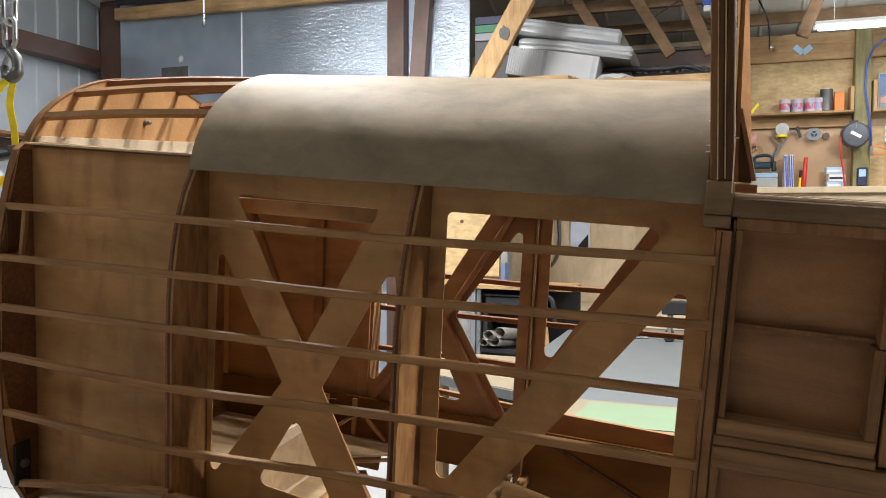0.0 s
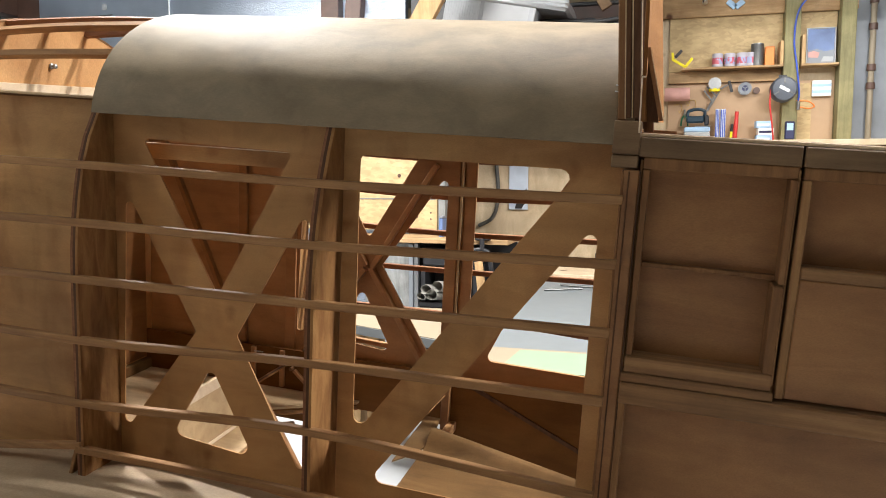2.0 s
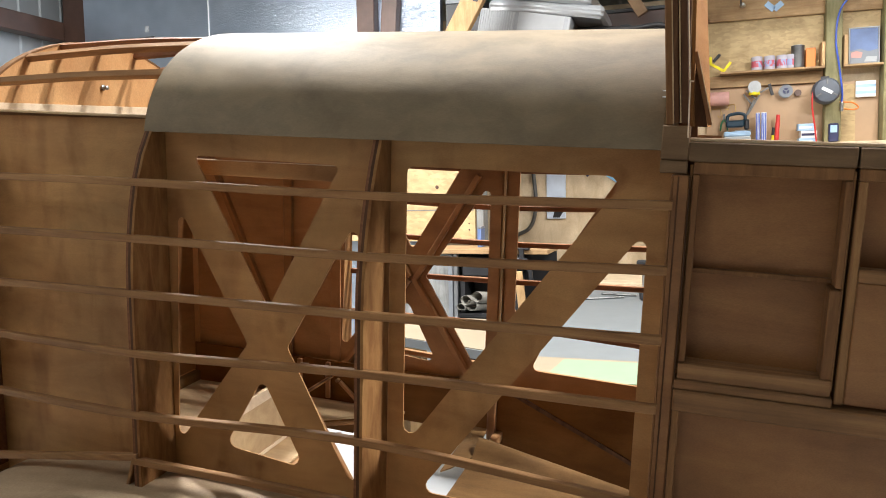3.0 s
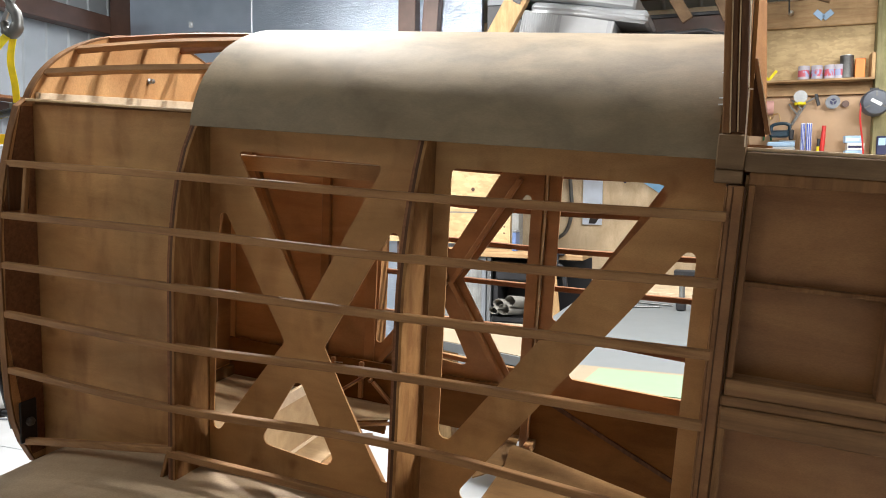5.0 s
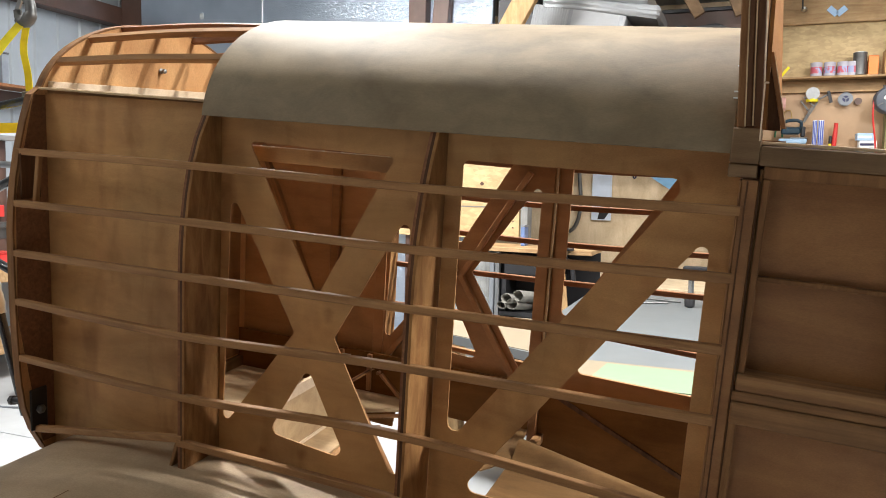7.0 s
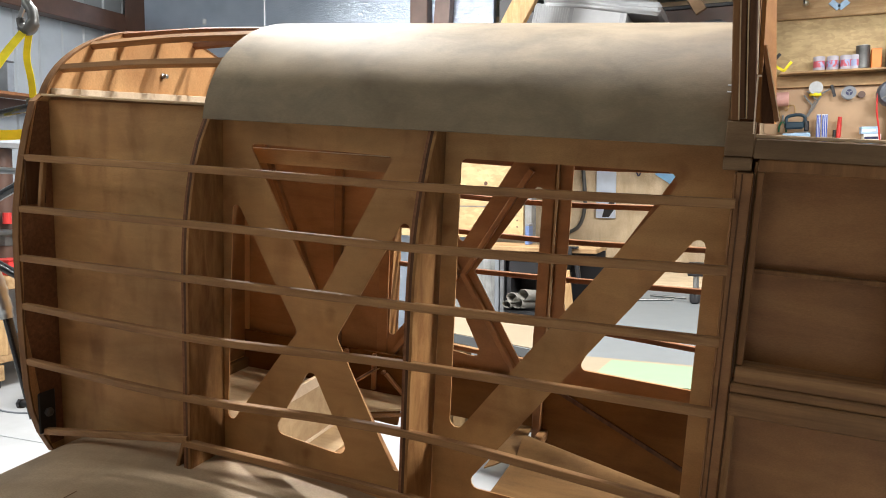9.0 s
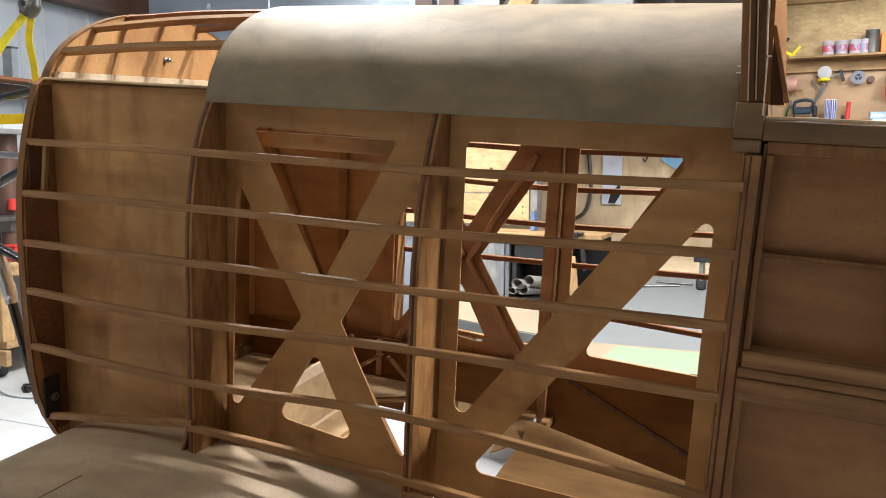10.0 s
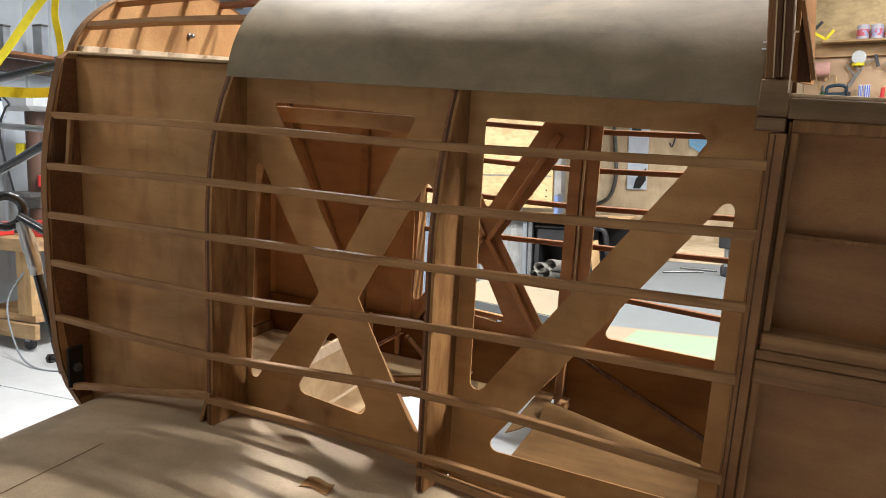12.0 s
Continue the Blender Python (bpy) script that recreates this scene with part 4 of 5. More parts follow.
part("hose", rod(curve_points([(-0.01, 0, 0.02), (0.07, -0.01, 0.015), (0.12, 0, -0.02), (0.09, 0, -0.04), (0.02, 0, -0.03)]), 0.006, 8), ORANGE, orange_hose)
blue_hose = thing("air_hose", "blue air hose running down the treated post", "hose", pose(1.08, north - 0.15, 2.0))
part("hose", rod(curve_points([(0.35, -0.1, 0.93), (0.10, -0.05, 0.84), (-0.02, -0.02, 0.72), (-0.045, 0, 0.5), (-0.02, 0, 0.3), (0.005, 0, 0.1), (0.003, 0, 0.02)]), 0.0068, 10), BLUE, blue_hose)
part("coupling", cylinder(0.013, -0.05, 0.02, (0.003, 0, 0)), ZINC, blue_hose)

spool = thing("cable_spool", "grey and blue cable spool on the tool panel", "spool", pose(0.694, north - 0.055, 2.135))
smooth(part("flange", lathe([(0.014, -0.034), (0.05, -0.034), (0.05, -0.028), (0.014, -0.028)], 28, "y"), DOOR_PANEL, spool))
smooth(part("winding", lathe([(0.042, -0.0275), (0.042, 0.028)], 28, "y"), BLUE, spool))
smooth(part("flange", lathe([(0.014, 0.0285), (0.05, 0.0285), (0.05, 0.034), (0.014, 0.034)], 28, "y"), GREY_PAINT, spool))
part("hub", lathe([(0.024, -0.0362), (0.024, -0.0345)], 20, "y"), NAVY, spool)
for k in range(3):
    ang = radians(30 + 120 * k)
    part("spoke", bar((0, -0.0372, 0), (0.024 * math.cos(ang), -0.0372, 0.024 * math.sin(ang)), 0.0016, 0.007, 0.0005), DOOR_PANEL, spool)
ring = thing("tape_ring", "small brown ring hanging on the tool panel", "ring", pose(0.785, north - 0.035, 2.12))
smooth(part("ring", lathe([(0.010, -0.012), (0.026, -0.012), (0.026, 0.012), (0.010, 0.012)], 20, "y"), STEEL_BROWN, ring))
lamp = thing("clamp_lamp", "metal clamp lamp with folding arms on the tool panel", "lamp", pose(0.462, north - 0.06, 2.18))
smooth(part("shade", lathe([(0.018, 0.03), (0.035, 0.01), (0.05, -0.03), (0.047, -0.03)], 24, "y"), ZINC, lamp))
smooth(part("collar", cylinder(0.044, -0.06, -0.038, (0, 0.01, 0), "z", 20), YELLOW, lamp))
for a, b in (((0.03, 0, -0.05), (0.12, 0, 0.0)), ((-0.06, 0, -0.02), (0.02, 0, -0.10)), ((0.04, 0, -0.06), (-0.05, 0, -0.22)), ((0.0, 0, -0.10), (-0.08, 0, -0.26)), ((-0.08, 0.01, -0.05), (-0.02, 0.01, -0.13))):
    part("arm", bar(a, b, 0.01, 0.012), DULL_STEEL, lamp)
part("clip", bar((0.11, -0.005, 0.02), (0.135, -0.005, -0.07), 0.02, 0.022), BLACK, lamp)

jigsaw = thing("jigsaw", "dark teal electric jigsaw on a bench case", "power tool", pose(0.335, north - 0.15, 1.86))
part("motor", box(-0.09, 0.05, -0.03, 0.03, 0.0, 0.055, 0.012), TEAL, jigsaw)
part("grip", rod(curve_points([(-0.08, 0, 0.05), (-0.07, 0, 0.095), (0.0, 0, 0.11), (0.05, 0, 0.095), (0.055, 0, 0.05)]), 0.013, 10), TEAL, jigsaw)
part("gear_head", box(0.05, 0.085, -0.028, 0.028, -0.02, 0.06, 0.008), BLACK, jigsaw)
part("base_plate", box(-0.02, 0.10, -0.032, 0.032, -0.032, -0.024, 0.002), ZINC, jigsaw)
case = thing("tool_case", "translucent grey plastic tool case under the jigsaw", "case", pose(0.33, north - 0.15, 1.70))
part("body", box(-0.10, 0.10, -0.06, 0.06, 0, 0.085, 0.008), GREY_PAINT, case)
part("lid", box(-0.10, 0.10, -0.06, 0.06, 0.0855, 0.125, 0.008), PALE_BLUE, case)
bench_n = thing("wall_bench", "plywood topped workbench along the tool wall", "workbench", pose(0, 0, 0))
part("top", box(-0.2, 3.0, 6.25, north - 0.03, 1.655, 1.70, 0.003), WALLPLY, bench_n)
part("front", box(-0.2, 3.0, 6.30, 6.33, 0, 1.654, 0.003), WALLPLY, bench_n)
for x, wide in ((0.487, 0.030), (0.53, 0.040)):
    strip = thing("striped_carton", "tall blue carton with white stripes", "carton", pose(x, north - 0.12, 1.70), "striped cartons")
    part("body", box(-wide / 2, wide / 2, -0.02, 0.02, 0, 0.27, 0.001), WHITE, strip)
    for k in (-1, 0, 1):
        part("stripe", box(k * wide * 0.34 - wide * 0.10, k * wide * 0.34 + wide * 0.10, -0.0225, -0.0205, 0.005, 0.265), BLUE, strip)
marker = thing("marker", "fat red marker standing against the tool panel", "marker", pose(0.625, north - 0.10, 1.70, 0, 3, 0))
smooth(part("barrel", cylinder(0.017, 0, 0.19, (0, 0, 0)), RED, marker))
part("cap", cylinder(0.015, 0.1905, 0.25, (0, 0, 0)), RED, marker)
pen = thing("marker", "thin black and yellow marker", "marker", pose(0.594, north - 0.10, 1.70, 0, 4, 0))
part("barrel", cylinder(0.010, 0, 0.09, (0, 0, 0)), YELLOW, pen)
part("cap", cylinder(0.011, 0.0905, 0.15, (0, 0, 0)), BLACK, pen)
for dx, z, stuff_ in ((0.0, 1.70, PALE_BLUE), (0.012, 1.756, WHITE), (-0.005, 1.812, PALE_BLUE)):
    pack = thing("small_carton", "small blue and white carton in a stack", "carton", pose(0.84 + dx, north - 0.13, z, 0, 0, 8), "stacked cartons")
    part("body", box(-0.06, 0.06, -0.03, 0.03, 0, 0.054, 0.002), stuff_, pack)
    part("band", box(-0.055, 0.04, -0.0325, -0.0305, 0.016, 0.034), NAVY if stuff_ is WHITE else WHITE, pack)
meter = thing("wall_meter", "dark blue handheld meter clipped to the post", "meter", pose(1.03, north - 0.145, 1.72))
part("body", box(-0.035, 0.035, -0.015, 0.012, 0, 0.14, 0.006), NAVY, meter)
part("screen", box(-0.024, 0.024, -0.018, -0.0155, 0.07, 0.125, 0.001), PALE_BLUE, meter)
bag = thing("label_pack", "white pack with blue bars hanging on the wall", "pack", pose(1.265, north - 0.04, 2.06))
part("body", box(-0.07, 0.07, -0.012, 0.012, 0, 0.125, 0.004), WHITE, bag)
for z in (0.025, 0.075):
    part("bar", box(-0.068, 0.068, -0.0145, -0.0125, z, z + 0.022), PALE_BLUE, bag)
roll = thing("paper_roll", "pink paper roll under the shelf", "roll", pose(0.17, north - 0.09, 2.10))
smooth(part("roll", cylinder(0.055, -0.10, 0.10, (0, 0, 0), "x", 24), PINK, roll))
plane = thing("square_bracket", "pale blue angle bracket nailed to the wall plate", "bracket", pose(0.60, north - 0.07, 2.80))
part("arm", bar((-0.06, 0, 0.035), (0.0, 0, -0.02), 0.012, 0.045), PALE_BLUE, plane)
part("arm", bar((0.0, 0, -0.02), (0.06, 0, 0.03), 0.012, 0.045), PALE_BLUE, plane)
bulb = thing("bare_bulb", "bare glass bulb on the wall plate", "bulb", pose(0.365, north - 0.10, 2.83))
smooth(part("globe", lathe([(0.004, 0.03), (0.016, 0.022), (0.022, 0.0), (0.016, -0.02), (0.010, -0.035)], 16, "y"), ZINC, bulb))
part("base", cylinder(0.012, 0.03, 0.06, (0, 0, 0), "y", 12), BLACK, bulb)
wire = thing("loose_cable", "black cable hanging from the roof", "cable", pose(0.26, 6.3, 2.75))
part("cable", rod(curve_points([(-0.05, 0, 0.44), (0.0, 0, 0.35), (0.06, 0, 0.2), (0.08, 0.1, 0.02)]), 0.006, 6), BLACK, wire)


# tube fixtures; all but the one at y 5.9 are added out of view
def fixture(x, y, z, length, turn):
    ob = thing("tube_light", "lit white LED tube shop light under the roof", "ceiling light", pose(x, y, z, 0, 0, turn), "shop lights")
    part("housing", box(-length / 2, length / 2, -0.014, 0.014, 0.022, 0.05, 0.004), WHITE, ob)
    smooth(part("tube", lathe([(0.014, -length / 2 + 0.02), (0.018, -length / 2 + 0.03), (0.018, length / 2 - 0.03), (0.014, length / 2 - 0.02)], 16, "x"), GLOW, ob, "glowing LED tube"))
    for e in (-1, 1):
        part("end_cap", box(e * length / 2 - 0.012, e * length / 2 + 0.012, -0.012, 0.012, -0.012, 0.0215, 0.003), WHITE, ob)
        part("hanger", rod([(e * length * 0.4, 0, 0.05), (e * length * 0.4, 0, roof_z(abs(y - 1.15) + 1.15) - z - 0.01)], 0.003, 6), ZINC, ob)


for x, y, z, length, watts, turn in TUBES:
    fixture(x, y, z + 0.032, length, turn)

# ---- loft over the far bay ----
setting("loft_shelf", box(-1.75, 0.0, 5.15, 6.75, 2.33, 2.385, 0.003), TIMBER_X, "pine storage loft shelf", "loft")
setting("loft_brace", bar((-1.02, 5.05, 3.35), (-1.60, 5.05, 2.34), 0.06, 0.145, 0.004, up=(1, 0, 0)), TIMBER, "knotty pine diagonal brace with a dark sticker", "roof timber")
blot = [(-1.388 + (0.036 + 0.009 * noise.noise((k * 0.9, 3.1, 0))) * math.cos(k * math.tau / 18), 2.705 + (0.046 + 0.016 * noise.noise((k * 0.9, 0, 5.2))) * math.sin(k * math.tau / 18)) for k in range(18)]
setting("brace_sticker", plate([blot], 5.0135, 5.0190, lambda u, v, w: (u, w, v)), BLACK, "torn dark oval sticker on the brace", "sticker")
for k, (x, z, long, thick, tilt) in enumerate(((-1.055, 2.785, 0.80, 0.115, 11), (-0.99, 2.665, 0.82, 0.085, 9))):
    slab = thing("foam_slab", "white foam slab in shiny plastic wrap lying in the loft", "foam slab", pose(x, 5.68, z, 0, tilt, 0), "foam slabs")
    bm = box(-long / 2, long / 2, -0.28, 0.28, -thick / 2, thick / 2, 0.02)
    bmesh.ops.subdivide_edges(bm, edges=bm.edges[:], cuts=5, use_grid_fill=True)
    for v in bm.verts:
        fold = abs(noise.noise(Vector((v.co.x * 2 + 9 * v.co.z, v.co.y * 3, v.co.z * 26 + k * 5))))
        v.co += 0.006 * noise.noise_vector(v.co * 12 + Vector((k * 5, 0, 0))) + Vector((0, 0.028 * fold, 0))
    smooth(part("slab", bm, CLEAR_WRAP, slab), 35)
crate = thing("white_carton", "large white carton with grey stripes in the loft", "carton", pose(-0.845, 5.42, 2.3865, 0, 11, 0))
part("body", box(-0.66, 0, 0, 0.5, 0, 0.205, 0.004), OFF_WHITE, crate)
for x in (-0.40, -0.045):
    part("stripe", box(x, x + 0.028, -0.0025, -0.0005, 0.003, 0.202), GREY_METAL, crate)
for k in range(14):
    part("flute", box(-0.655 + k * 0.018, -0.646 + k * 0.018, -0.006, -0.0005, 0.01, 0.198), OFF_WHITE, crate)
for k in range(5):
    stick = thing("wood_strip", "thin pine strip in a bundle on the loft shelf", "wood strip", pose(-1.25 + 0.02 * k, 5.22 + 0.03 * k, 2.386 + 0.005, 0, 0, 3 - k), "bundled strips")
    part("strip", box(-0.30, 0.26, -0.012, 0.012, 0, 0.05 - 0.004 * k, 0.003), TIMBER_X, stick)
for x, y, z, stuff_ in ((-1.62, 5.7, 2.90, NAVY), (-1.62, 5.7, 2.84, GREEN_GRIP), (-1.62, 5.7, 2.78, DOOR_PANEL), (-1.62, 5.7, 2.386, BLACK)):
    boxed = thing("flat_carton", "flat carton stacked in the dark loft", "carton", pose(x, y, z), "stacked flat cartons")
    part("body", box(-0.13, 0.13, -0.2, 0.2, 0, 0.058 if z > 2.4 else 0.39, 0.003), stuff_, boxed)
engine = thing("old_engine", "dark greasy machine parts heaped in the loft", "machine parts", pose(-0.42, 5.75, 2.386))
part("block", box(-0.22, 0.36, -0.15, 0.15, 0, 0.10, 0.02), BLACK, engine)
for k in range(5):
    smooth(part("cylinder", cylinder(0.045, 0.10, 0.15 + 0.03 * (k % 2), (-0.16 + 0.11 * k, 0.02, 0)), BLACK, engine))
part("pipe", rod(curve_points([(-0.5, -0.1, 0.14), (-0.3, -0.12, 0.15), (0.0, -0.12, 0.13), (0.2, -0.1, 0.14), (0.38, -0.1, 0.05)]), 0.018, 10), BLACK, engine)
part("rail", bar((-0.55, 0.1, 0.19), (0.36, 0.1, 0.17), 0.03, 0.03), STEEL_BROWN, engine)
# dark box added to imitate the unlit depth behind the loft shelf
chest = thing("loft_dark_filler", "long dark box standing in for the dim back of the loft", "crate", pose(-0.45, 6.45, 2.386))
part("body", box(-0.60, 0.46, -0.10, 0.10, 0, 0.40, 0.004), STEEL_BROWN, chest)
part("lid", box(-0.61, 0.47, -0.11, 0.11, 0.4005, 0.43, 0.004), BLACK, chest)
drape = thing("grey_sack", "grey sack slumped on the loft shelf", "sack", pose(-0.70, 5.45, 2.386))
bm = lathe([(0.02, 0.0), (0.14, 0.0), (0.16, 0.03), (0.11, 0.065), (0.02, 0.08)], 24)
for v in bm.verts:
    v.co.z = max(0.0, v.co.z + 0.02 * noise.noise(v.co * 14))
smooth(part("sack", bm, GREY_PAINT, drape), 70)
socket = thing("outlet_box", "small blue and white outlet box on a roof strut", "outlet", pose(-0.12, 6.12, 3.06))
part("body", box(-0.03, 0.03, -0.03, 0.03, 0, 0.05, 0.004), BLUE, socket)
part("plug", box(-0.02, 0.03, -0.03, 0.03, -0.045, -0.0005, 0.004), WHITE, socket)
part("cable", rod(curve_points([(0.03, 0, -0.02), (0.08, 0, -0.1), (0.03, 0, -0.14), (-0.15, 0.0, 0.05), (-0.3, 0, 0.0), (-0.42, 0, -0.08)]), 0.006, 6), BLACK, socket)

# ---- things behind the fuselage ----
osb_sheet = setting("wall_panel", box(-2.9, -1.50, 5.33, 5.355, 1.03, 2.1), OSB, "strand board sheet on the wall", "wall panel")
for x, z, r in ((-1.787, 1.429, 0.014), (-1.545, 1.16, 0.006), (-1.545, 1.115, 0.006), (-1.66, 1.135, 0.018)):
    smooth(part("knot_hole", cylinder(r, -0.003, 0.002, (x, 5.3295, z), "y", 14), STEEL_BROWN, osb_sheet))
part("joint", box(-2.88, -1.51, 5.3275, 5.3295, 1.255, 1.265), CANVAS, osb_sheet)
setting("wall_post", box(-1.492, -1.44, 5.34, 5.46, 0, 2.2, 0.003), WEATHERED, "weathered grey door jamb", "post")
table = thing("work_table", "long pale grey topped work table", "table", pose(0, 0, 0))
part("top", plate([[(-1.48, 3.42), (-0.72, 3.08), (-0.72, 2.62), (1.6, 2.62), (1.6, 5.25), (-0.93, 5.25), (-0.93, 3.92), (-1.48, 3.92)]], 0.675, 0.715, lambda u, v, w: (u, v, w)), TABLE_GREY, table)
for x, y in ((-1.38, 3.48), (-1.40, 3.8), (-0.63, 2.72), (-0.85, 5.1), (1.5, 2.75), (1.5, 5.1)):
    part("leg", box(x - 0.045, x + 0.045, y - 0.045, y + 0.045, 0, 0.6745, 0.004), TIMBER, table)
board = thing("drawing_board", "cream drawing board lying on the work table", "board", pose(0, 0, 0.7155))
part("board", box(-0.70, 0.42, 2.64, 3.04, 0, 0.012, 0.002), CREAM, board)
cream_sheet = thing("paper_sheet", "large sheet of cream paper spread on the work table", "paper", pose(-1.06, 3.50, 0.7155))
part("sheet", plate([[(-0.40, -0.09), (0.33, -0.40), (0.42, -0.40), (0.42, 0.40), (-0.40, 0.40)]], 0, 0.003, lambda u, v, w: (u, v, w)), CREAM, cream_sheet)
green = thing("paper_sheet", "pale green sheet on the drawing board", "paper", pose(-0.10, 2.80, 0.728, 0, 0, 2))
part("sheet", plate([[(-0.40, -0.13), (0.45, -0.13), (0.45, 0.175), (-0.36, 0.21)]], 0, 0.003, lambda u, v, w: (u, v, w)), GREEN_SHEET, green)
clampt = thing("bar_clamp", "black clamp with a round rubber foot standing on the table", "clamp", pose(-0.27, 4.75, 0.7155))
part("bar", box(-0.012, 0.02, -0.015, 0.015, 0.06, 0.17, 0.003), GREY_METAL, clampt)
part("head", box(-0.045, 0.10, -0.03, 0.03, 0.165, 0.245, 0.006), BLACK, clampt)
smooth(part("foot", lathe([(0.02, 0.0), (0.030, 0.008), (0.032, 0.05), (0.02, 0.07)], 20), BLACK, clampt))
part("screw", cylinder(0.010, 0.06, 0.16, (0.0, -0.03, 0)), ZINC, clampt)
for a, b in (((-0.62, 4.70), (-0.40, 4.82)), ((-0.55, 4.95), (-0.33, 4.90))):
    tool = thing("steel_rod", "thin steel rod lying on the table", "rod", pose(0, 0, 0.7225))
    part("rod", rod([(*a, 0), (*b, 0)], 0.007, 8), DULL_STEEL, tool)

rack = thing("storage_rack", "grey painted storage rack full of dark boxes and rolls", "rack", pose(0, 0, 0))
part("end_panel", box(-1.93, -1.60, 5.00, 5.03, 0, 0.965, 0.003), WEATHERED, rack, "weathered grey-white end board")
part("upright", box(-1.60, -1.57, 4.98, 5.03, 0, 0.965, 0.003), DOOR_PANEL, rack)
part("upright", box(-1.565, -1.535, 4.99, 5.03, 0, 0.965, 0.003), GREY_METAL, rack)
part("top", box(-2.1, -0.9, 4.96, 5.34, 0.970, 1.0, 0.003), TIMBER_X, rack)
part("back", box(-1.95, -0.9, 5.29, 5.31, 0, 0.965), BLACK, rack)
part("lower_shelf", box(-1.53, -0.9, 4.99, 5.285, 0.53, 0.56, 0.002), BLACK, rack)
pad = thing("blue_carton", "dull blue carton standing on the rack top", "carton", pose(-1.42, 5.2, 1.0005))
part("body", box(-0.014, 0.014, -0.05, 0.05, 0, 0.13, 0.003), PICTURE_SKY, pad)
part("lid", box(-0.015, 0.015, -0.051, 0.051, 0.1305, 0.145, 0.003), DOOR_PANEL, pad)
tub = thing("black_tub", "black plastic tub pushed under the rack top", "tub", pose(-1.32, 5.13, 0.83))
part("body", box(-0.19, 0.19, -0.12, 0.12, -0.02, 0.09, 0.01), BLACK, tub)
part("rim", box(-0.20, 0.20, -0.13, 0.13, 0.0905, 0.105, 0.004), BLACK, tub)
part("runner", box(-0.20, -0.17, -0.12, 0.12, -0.2695, -0.0205), BLACK, tub)
part("runner", box(0.17, 0.20, -0.12, 0.12, -0.2695, -0.0205), BLACK, tub)
for x, z, r, turn, seed in ((-1.425, 0.632, 0.047, 16, 1), (-1.375, 0.5955, 0.047, 20, 2), (-1.490, 0.5865, 0.034, 6, 3), (-1.325, 0.655, 0.052, 24, 4)):
    cloth = thing("canvas_roll", "loosely rolled grey-white canvas lying open-ended in the rack", "roll", pose(x, 5.10, z, -8, 0, -turn), "canvas rolls")
    bm = lathe([(0.002, 0.02), (r * 0.80, 0.0), (r * 0.84, -0.15), (r * 0.92, -0.157), (r, -0.15), (r, -0.08), (r, 0.0), (r, 0.10), (r * 0.8, 0.11)], 22, "y")
    for v in bm.verts:
        v.co += 0.010 * noise.noise_vector(v.co * 17 + Vector((seed * 3, 0, 0)))
        v.co.z *= 0.74
    smooth(part("roll", bm, CANVAS, cloth), 60)
leaning = thing("leaning_board", "pine offcut leaning on the rack front", "board", pose(0, 0, 0))
part("board", bar((-0.985, 4.88, 0.012), (-1.095, 4.935, 0.86), 0.02, 0.055, 0.003, up=(1, 0, 0)), TIMBER, leaning)
grip = thing("spring_clamp", "black spring clamp hooked over the rack top", "clamp", pose(-1.05, 4.95, 0.985))
smooth(part("handle", rod(curve_points([(-0.09, -0.01, -0.055), (-0.03, -0.012, -0.045), (0.02, -0.012, -0.065), (0.035, -0.012, -0.13), (0.045, -0.012, -0.215)]), 0.016, 10), BLACK, grip))
part("jaw", box(-0.07, 0.03, -0.012, 0.035, 0.0165, 0.030, 0.003), BLACK, grip)
part("bridge", box(-0.035, -0.005, -0.028, -0.0125, -0.05, 0.030, 0.003), BLACK, grip)
hoses = thing("hanging_hose", "dark grey hose hanging on the plywood wall", "hose", pose(-1.36, north - 0.04, 1.0))
part("hose", rod(curve_points([(-0.03, 0, 0.9), (0.0, 0, 0.55), (0.02, 0, 0.25), (-0.03, 0, 0.06), (-0.16, 0, -0.02)]), 0.017, 10), DULL_STEEL, hoses)
banner = thing("wall_card", "pale blue wall card with a teal header and black mark", "card", pose(-1.16, north - 0.02, 1.13))
part("card", box(-0.085, 0.085, -0.008, 0.008, 0, 0.60, 0.002), CARD, banner)
part("header", box(-0.06, 0.02, -0.011, -0.0085, 0.47, 0.53), TEAL, banner)
part("mark", plate([[(-0.03, 0.01), (0.03, 0.01), (0.075, 0.08), (0.075, 0.19), (-0.01, 0.09)]], -0.0115, -0.0085, lambda u, v, w: (u, w, v)), BLACK, banner)
sky = thing("blue_poster", "bright blue poster corner on the plywood wall", "poster", pose(-0.55, north - 0.012, 1.55))
part("sheet", plate([[(-0.195, -0.04), (0.019, -0.178), (0.25, -0.30), (0.25, 0.25), (-0.195, 0.25)]], -0.003, 0.003, lambda u, v, w: (u, w, v)), SKYBLUE, sky)
hook = thing("wall_hook", "small dark hook on the plywood wall", "hook", pose(-0.86, north - 0.015, 1.50))
part("hook", rod(curve_points([(0, 0.012, 0.10), (0.0, -0.02, 0.05), (-0.02, -0.03, 0.0), (-0.04, -0.02, 0.03)]), 0.006, 8), NAVY, hook)
vise = thing("bench_vise", "brown and black clamp tool on the far bench", "vise", pose(-1.30, 5.9, 0.715))
part("jaw", box(-0.07, 0.06, -0.04, 0.04, 0.18, 0.235, 0.01), BLACK, vise)
part("stem", bar((0.01, 0, 0.18), (0.06, 0, 0.0), 0.035, 0.04), STEEL_BROWN, vise)
bench_f = thing("far_bench", "low plywood bench under the wall", "workbench", pose(0, 0, 0))
part("top", box(-1.43, -0.21, 5.55, 6.74, 0.675, 0.7145, 0.003), WALLPLY, bench_f)
